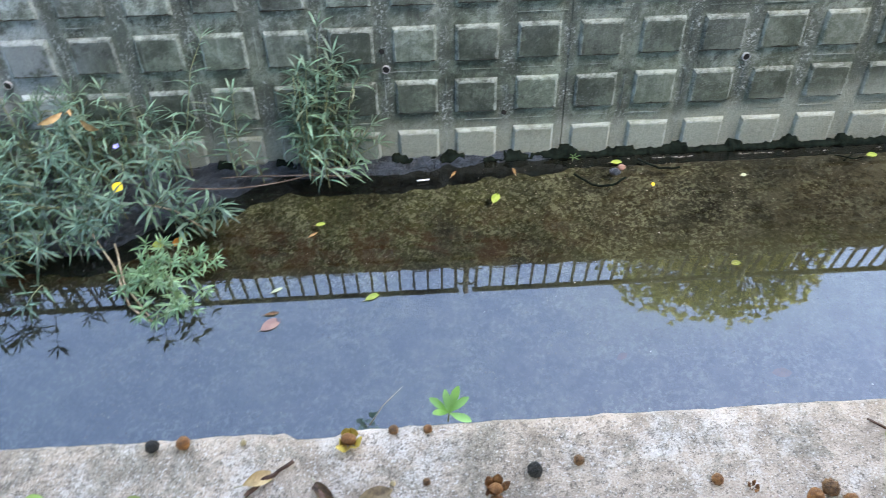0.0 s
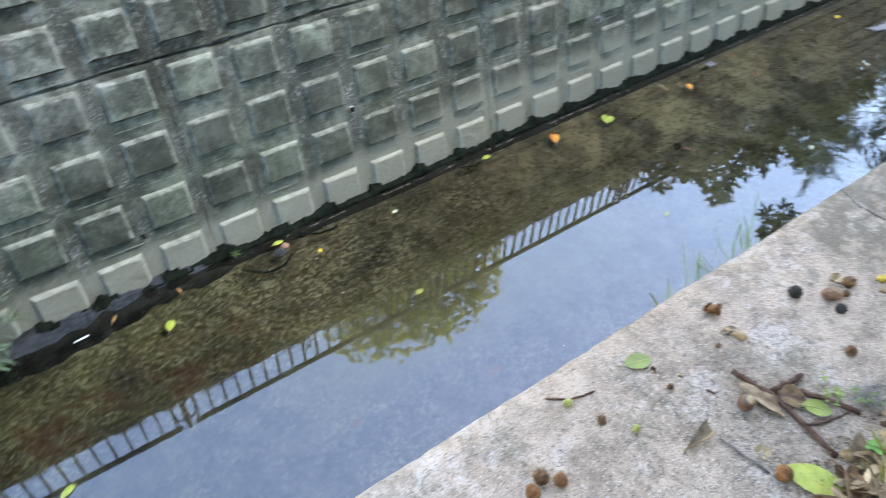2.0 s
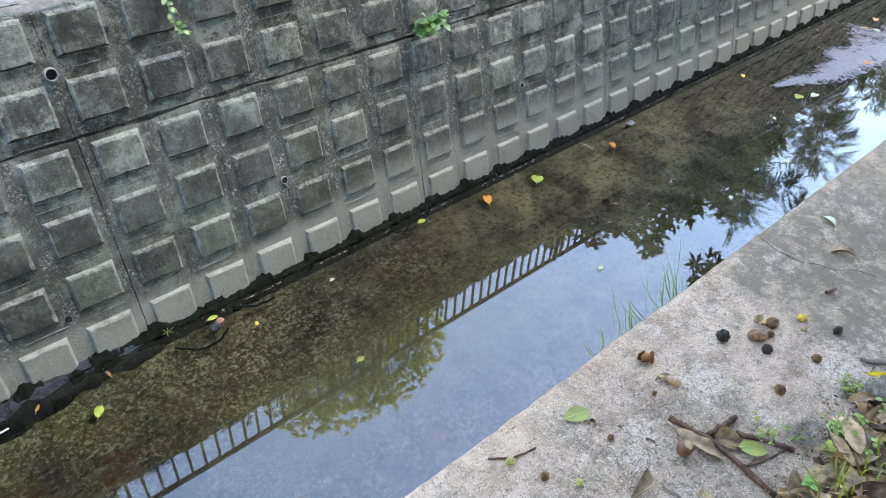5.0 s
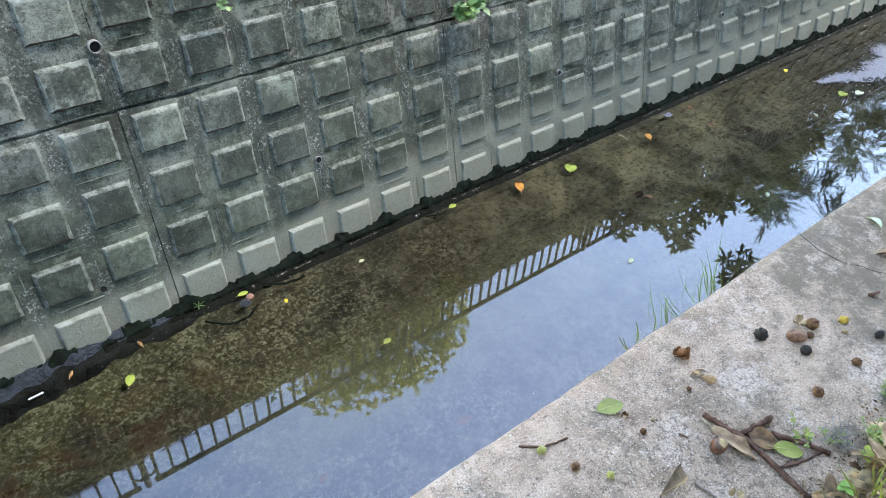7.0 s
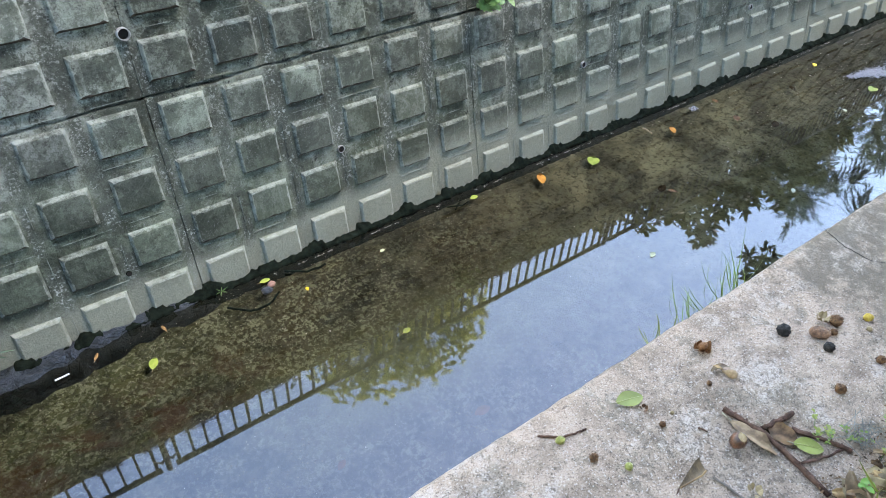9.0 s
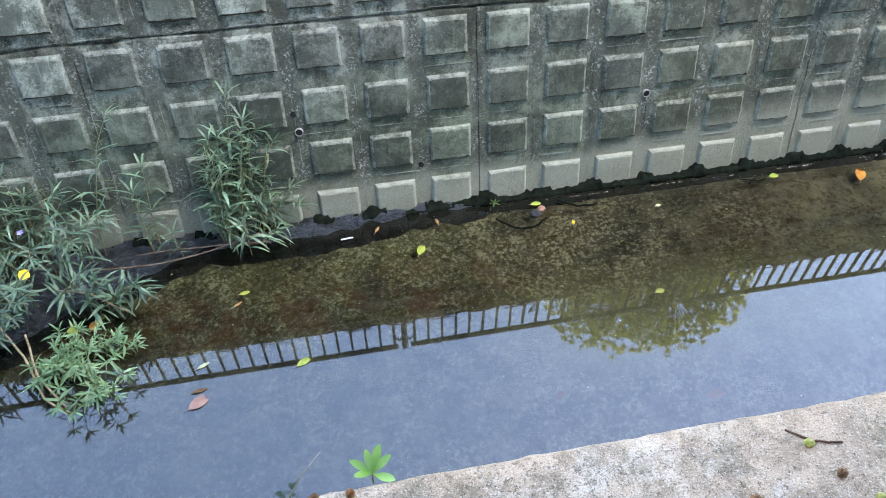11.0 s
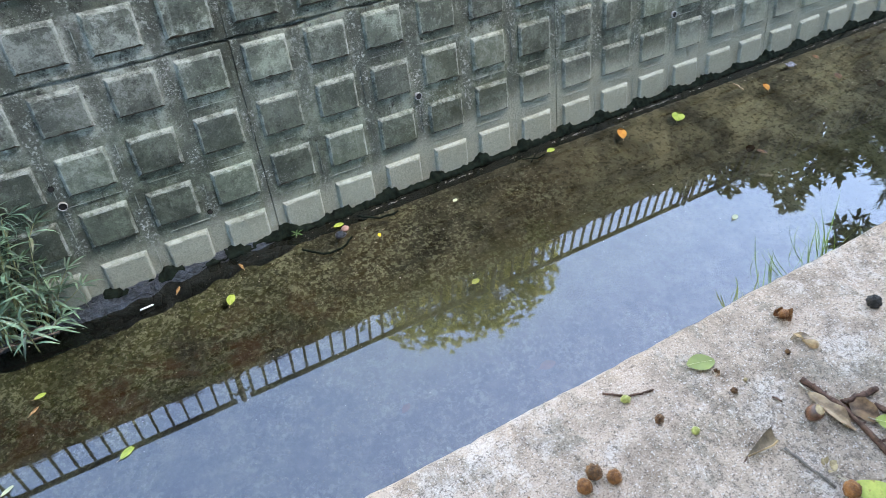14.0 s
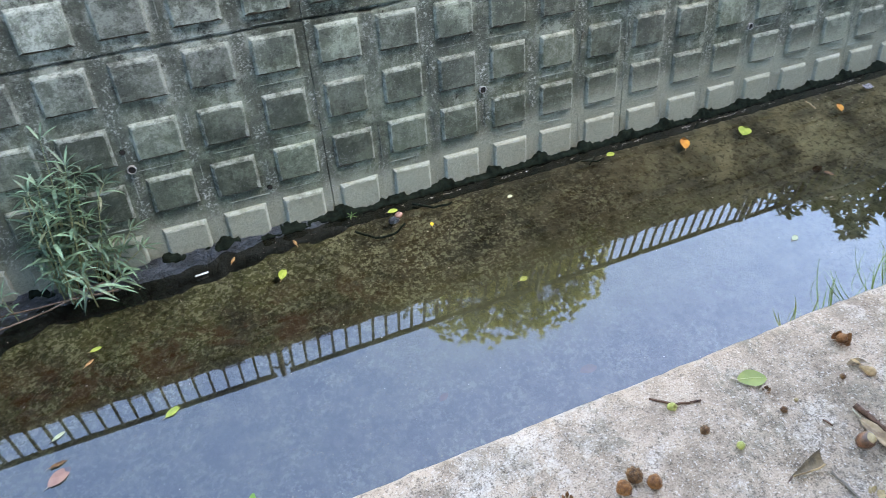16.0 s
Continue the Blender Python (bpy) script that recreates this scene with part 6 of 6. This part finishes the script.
ONLEDGE = "leaves lying on the ledge"
Z = LEDGE_Z + 0.006
flat_leaf("fallen_leaf", "oval green leaf lying on the ledge", (0.672, -2.274, Z), 0.056, 0.034, -15, M_FRESH, ONLEDGE)
flat_leaf("fallen_leaf", "oval green leaf beside a brown twig", (0.858, -2.523, Z + 0.002), 0.052, 0.034, -46, M_FRESH, ONLEDGE)
flat_leaf("fallen_leaf", "large green leaf with a yellowing tip", (0.733, -2.603, Z + 0.006), 0.1, 0.048, -60, M_TURNING, ONLEDGE, tilt=0.2)


def curled_leaf(label, at, length, width, turn, tip, arch, cup, wave, mat, seed, group=ONLEDGE):
    """One dry leaf, cupped and arched, with its stalk."""
    t = thing("fallen_leaf", label, "leaf", Matrix.Translation(at) @ Euler((tip, 0, radians(turn))).to_matrix().to_4x4(), group)
    part("blade", Geo().curled(length, width, arch, cup, wave, seed), mat, t)
    part("stalk", Geo().tube([(-length * 0.72, 0.003, 0.001), (-length * 0.49, 0, 0.001)], 0.0013, 5), M_DRYSTEM, t)
    return t




def folded_leaf(label, at, length, width, height, turn, mat, rim_mat):
    """One dry leaf folded into an angular trough: a pointed end, a flat pale front edge and a ragged back that stands up."""
    t = thing("fallen_leaf", label, "leaf", Matrix.Translation(at) @ Matrix.Rotation(radians(turn), 4, "Z"), ONLEDGE)
    g, nx, ny = Geo(), 12, 6

    def at_uv(u, v):
        wide = width * (0.12 + 0.88 * min(1.0, u * 1.3))
        ragged = 0.12 * noise.noise(Vector((u * 9, v, 4.0))) - (0.3 if 0.42 < u < 0.5 else 0.0) * v
        rise = height * v ** 1.7 * (0.15 + 0.85 * u + ragged) + height * 0.35 * max(0.0, u - 0.8) / 0.2
        return Vector((length * (u - 0.5) - 0.2 * length * max(0.0, u - 0.7) * (1 - v), wide * (v - 0.5), 0.003 + rise + 0.004 * (1 - v) ** 3))

    g.sheet(nx, ny, lambda i, j: at_uv(i / nx, j / ny))
    part("blade", g, mat, t)
    part("edge", Geo().tube([at_uv(k / 10, 0) for k in range(11)], 0.0016, 5), rim_mat, t, "pale rolled front edge")
    part("stalk", Geo().tube([(-length * 0.66, -0.003, 0.003), (-length * 0.49, 0, 0.003)], 0.0014, 5), M_TWIG, t)
    return t


folded_leaf("angular olive-brown dry leaf with upturned edges", (0.633, -2.443, Z), 0.062, 0.021, 0.015, 4, M_CUP, M_TAN)
curled_leaf("dry tan leaf lying under a twig", (0.793, -2.455, Z - 0.002), 0.09, 0.03, -84, 0.0, 0.04, 0.25, 0.01, M_DUST, 5.0)
curled_leaf("reddish brown oval leaf lying under a twig", (0.84, -2.482, Z - 0.002), 0.066, 0.044, -70, 0.0, 0.03, 0.2, 0.012, M_BROWN, 7.0)
flat_leaf("fallen_leaf", "curled yellow-brown leaf on the ledge", (-0.485, -2.275, Z + 0.004), 0.06, 0.022, 20, M_CURL, ONLEDGE, 0.3, 1.4, 0.8, full=1.1)
flat_leaf("fallen_leaf", "dry tan leaf on the ledge", (-0.308, -2.315, Z + 0.003), 0.065, 0.03, 10, M_TAN, ONLEDGE, 0.2, 0.9, 0.5)
flat_leaf("fallen_leaf", "curled dark red-brown leaf on the ledge", (-0.39, -2.305, Z + 0.003), 0.045, 0.02, -50, M_BROWN, ONLEDGE, 0.2, 1.2, 0.8)
flat_leaf("fallen_leaf", "pale dry curled leaf on the concrete", (0.868, -2.322, Z + 0.003), 0.035, 0.014, 150, M_TAN, ONLEDGE, 0.2, 0.9, 0.6)
flat_leaf("fallen_leaf", "bleached dry leaf scrap on the concrete", (1.641, -2.282, Z + 0.002), 0.06, 0.022, 60, M_PALE, ONLEDGE, 0.1, 0.9, 0.6)
flat_leaf("fallen_leaf", "curled pale dry leaf on damp concrete", (1.537, -2.362, Z + 0.004), 0.07, 0.03, 100, M_TAN, ONLEDGE, 0.2, 1.4, 0.8)
flat_leaf("fallen_leaf", "yellow-green leaf on the near end of the ledge", (-0.828, -2.288, Z), 0.032, 0.022, 10, M_LIME, ONLEDGE)
flat_leaf("fallen_leaf", "green leaf on the near end of the ledge", (-0.678, -2.3, Z), 0.034, 0.022, 10, M_FRESH, ONLEDGE)

# leaf litter behind the ledge
LITTER = "dry leaves in the litter"
# mould colour kept near black, to paint shade into gaps between the leaves
M_MOULD = mottled("leaf_mould", (0.008, 0.006, 0.004), (0.035, 0.025, 0.016), 60, 0.95, 0.1, relief=1.0)
litter_meshes = []
for k in range(16):
    r = random.Random(90 + k)
    L = r.uniform(0.055, 0.095)
    litter_meshes.append(Geo().curled(L, L * r.uniform(0.34, 0.5), r.uniform(-0.1, 0.12), r.uniform(-0.5, 0.6), r.uniform(0.006, 0.018), k * 3.1).mesh("dry_leaf", (M_TAN, M_BROWN, M_OLD, M_DUST)[k % 4]))


def litter_edge(x):
    return -2.588 + 0.022 * wob(x, 0, 1, 6) - 0.2 * max(0.0, 0.85 - x) + 0.02 * max(0.0, min(1.0, x - 1.2))


def mould_at(i, j):
    x, back = 0.55 + 0.02 * i, 0.02 * j
    rise = min(1.0, back / 0.1)
    return Vector((x, litter_edge(x) - 0.004 - back, LEDGE_Z - 0.006 + 0.012 * rise + 0.008 * wob(x, back, 3, 24) * rise + 0.006 * wob(x, back, 8, 60)))


tagged(part("leaf_mould", Geo().sheet(118, 40, mould_at), M_MOULD), "crumbly leaf mould, blackened for the shaded gaps under the dry leaves", "leaf mould", kind="stuff")
bulk = Geo()
for k in range(1150):
    x = rnd.uniform(0.8, 2.9) if k < 1000 else rnd.uniform(0.62, 0.95)
    y = litter_edge(x) - abs(rnd.gauss(0, 0.19)) - 0.03
    lift = 0.01 + 0.028 * min(1.0, (litter_edge(x) - y) / 0.15) * rnd.random()
    m = Matrix.Translation((x, y, LEDGE_Z + lift)) @ Euler((rnd.gauss(0, 0.28), rnd.gauss(0, 0.22), rnd.uniform(0, 6.28))).to_matrix().to_4x4()
    me = litter_meshes[k % 16]
    if x < 1.42 and y > -2.84:
        tagged(part("dry_leaf", me, None), "dry curled brown leaf in the litter beside the ledge", "leaf", LITTER).matrix_basis = m
    else:
        bulk.add([m @ v.co for v in me.vertices], [tuple(q.vertices) for q in me.polygons])
for k in range(900):
    x = rnd.uniform(0.72, 1.9)
    y = litter_edge(x) + 0.02 - abs(rnd.gauss(0, 0.05))
    a, q = rnd.uniform(0, 6.28), rnd.uniform(0.003, 0.011)
    bulk.blade((x, y, LEDGE_Z + rnd.uniform(0.002, 0.014)), (math.cos(a), math.sin(a), rnd.uniform(-0.1, 0.3)), (rnd.gauss(0, 0.5), rnd.gauss(0, 0.5), 1), q, q * rnd.uniform(0.2, 0.6))
tagged(part("leaf_litter", bulk, M_BROWN), "dense dry brown leaf litter on the bank", "leaf litter", kind="stuff")
curled_leaf("curled bright yellow dead leaf on the litter", (1.192, -2.598, LEDGE_Z + 0.022), 0.045, 0.016, -60, 0.4, 0.1, 0.7, 0.01, M_YELLOW, 9.0, LITTER)
curled_leaf("broad pinkish brown dry leaf on the litter", (1.0, -2.628, LEDGE_Z + 0.035), 0.08, 0.036, -140, 0.2, 0.03, 0.2, 0.006, M_DUST, 11.0, LITTER)
curled_leaf("narrow pale tan dry leaf on the litter", (0.955, -2.628, LEDGE_Z + 0.035), 0.07, 0.02, -120, 0.3, 0.04, 0.5, 0.012, M_DUST, 13.0, LITTER)
curled_leaf("folded yellow-tan dry leaf on the litter", (1.1, -2.605, LEDGE_Z + 0.03), 0.07, 0.026, 150, 0.2, 0.05, 0.5, 0.01, M_TAN, 15.0, LITTER)
M_STONE = mottled("grey_stone", (0.055, 0.046, 0.034), (0.19, 0.165, 0.125), 70, 0.9, relief=1.0, spots=(0.05, 0.055, 0.035))
for x, y, size, seed in ((1.158, -2.624, 0.045, 1.0), (1.44, -2.64, 0.036, 3.0)):
    t = thing("stone", "rough grey stone among the dry leaves", "stone", Matrix.Translation((x, y, LEDGE_Z + size * 0.4)), group="stones in the litter")
    part("stone", Geo().lump((0, 0, 0), (size * 0.95, size * 0.72, size * 0.62), 0.5, 26, 18, seed, 2.2), M_STONE, t)
M_ROOT = mottled("pale_root", (0.1, 0.09, 0.07), (0.24, 0.22, 0.18), 60, 0.9, 0.1)
for x, y, spread, seed in ((0.955, -2.566, 0.028, 3), (1.125, -2.577, 0.02, 4)):
    r = random.Random(seed)
    t = thing("root_tuft", "tangled tuft of fine grey dead roots", "roots", Matrix.Translation((x, y, LEDGE_Z + 0.006)), group="dead root tufts")
    for _ in range(34):
        a = [Vector((r.gauss(0, 1), r.gauss(0, 0.8), abs(r.gauss(0, 0.5)))) * spread for _ in range(4)]
        part("root", Geo().tube([a[0], a[1].lerp(a[0], 0.4), a[2].lerp(a[1], 0.4), a[3].lerp(a[2], 0.3)], [0.0007, 0.0008, 0.0006, 0.0004], 4, False), M_ROOT, t)


def weed(at, stems, height, size, mat, seed, spread=0.02):
    """A tender weed: thin stems, each with a few rounded leaves near its top."""
    r = random.Random(seed)
    t = thing("weed_seedling", "small tender green weed growing at the litter's edge", "weed", Matrix.Translation(at), group="weeds in the litter")
    for _ in range(stems):
        top_ = Vector((r.gauss(0, spread), r.gauss(0, spread), height * r.uniform(0.5, 1.15)))
        foot = Vector((top_.x * 0.3, top_.y * 0.3, -0.01))
        st = part("stem", Geo().tube([foot, foot.lerp(top_, 0.5) + Vector((r.gauss(0, 0.003), r.gauss(0, 0.003), 0.004)), top_], [0.0011, 0.0009, 0.0006], 4, False), M_STEM, t)
        lv, a0 = Geo(), r.uniform(0, 6.28)
        for k in range(r.randint(3, 5)):
            a = a0 + k * 2.1
            q = size * r.uniform(0.6, 1.2)
            root = foot.lerp(top_, 1.0 - 0.12 * k)
            lv.leaf(root, (math.cos(a), math.sin(a), r.uniform(0.0, 0.5)), (0, 0, 1), q, q * r.uniform(0.62, 0.85), r.uniform(0.2, 0.9), 0.15, 5, 0.82, 0.62)
        part("foliage", lv, mat, st)
    return t


for x, y, stems, height, size, spread, mat in (
        (0.905, -2.512, 7, 0.014, 0.008, 0.013, M_FRESH), (0.9, -2.535, 4, 0.012, 0.007, 0.012, M_VIVID), (0.942, -2.556, 8, 0.016, 0.0075, 0.01, M_VIVID),
        (1.005, -2.597, 14, 0.024, 0.0075, 0.016, M_VIVID), (0.99, -2.607, 8, 0.026, 0.0075, 0.014, M_FRESH), (0.935, -2.612, 1, 0.035, 0.016, 0.003, M_FRESH), (1.132, -2.566, 15, 0.022, 0.0065, 0.015, M_FRESH), (1.12, -2.578, 6, 0.02, 0.008, 0.012, M_VIVID),
        (1.02, -2.65, 4, 0.03, 0.012, 0.02, M_VIVID), (1.08, -2.655, 4, 0.032, 0.013, 0.018, M_VIVID), (1.15, -2.645, 4, 0.035, 0.013, 0.014, M_VIVID), (0.855, -2.625, 2, 0.02, 0.015, 0.012, M_SPRING), (1.19, -2.655, 3, 0.035, 0.015, 0.012, M_VIVID)):
    weed((x, y, LEDGE_Z + (0.002 if y > -2.57 else 0.015)), stems, height, size, mat, int(x * 1000) + int(-y * 100), spread)
for x, y, seed in ((0.9, -2.66, 31), (0.96, -2.69, 32), (0.86, -2.68, 33), (1.0, -2.72, 34)):
    grass("bright green grass blades among dry leaves", (x, y, LEDGE_Z + 0.02), 8, 0.1, seed, (-0.35, 0.35, 0), width=0.0042)
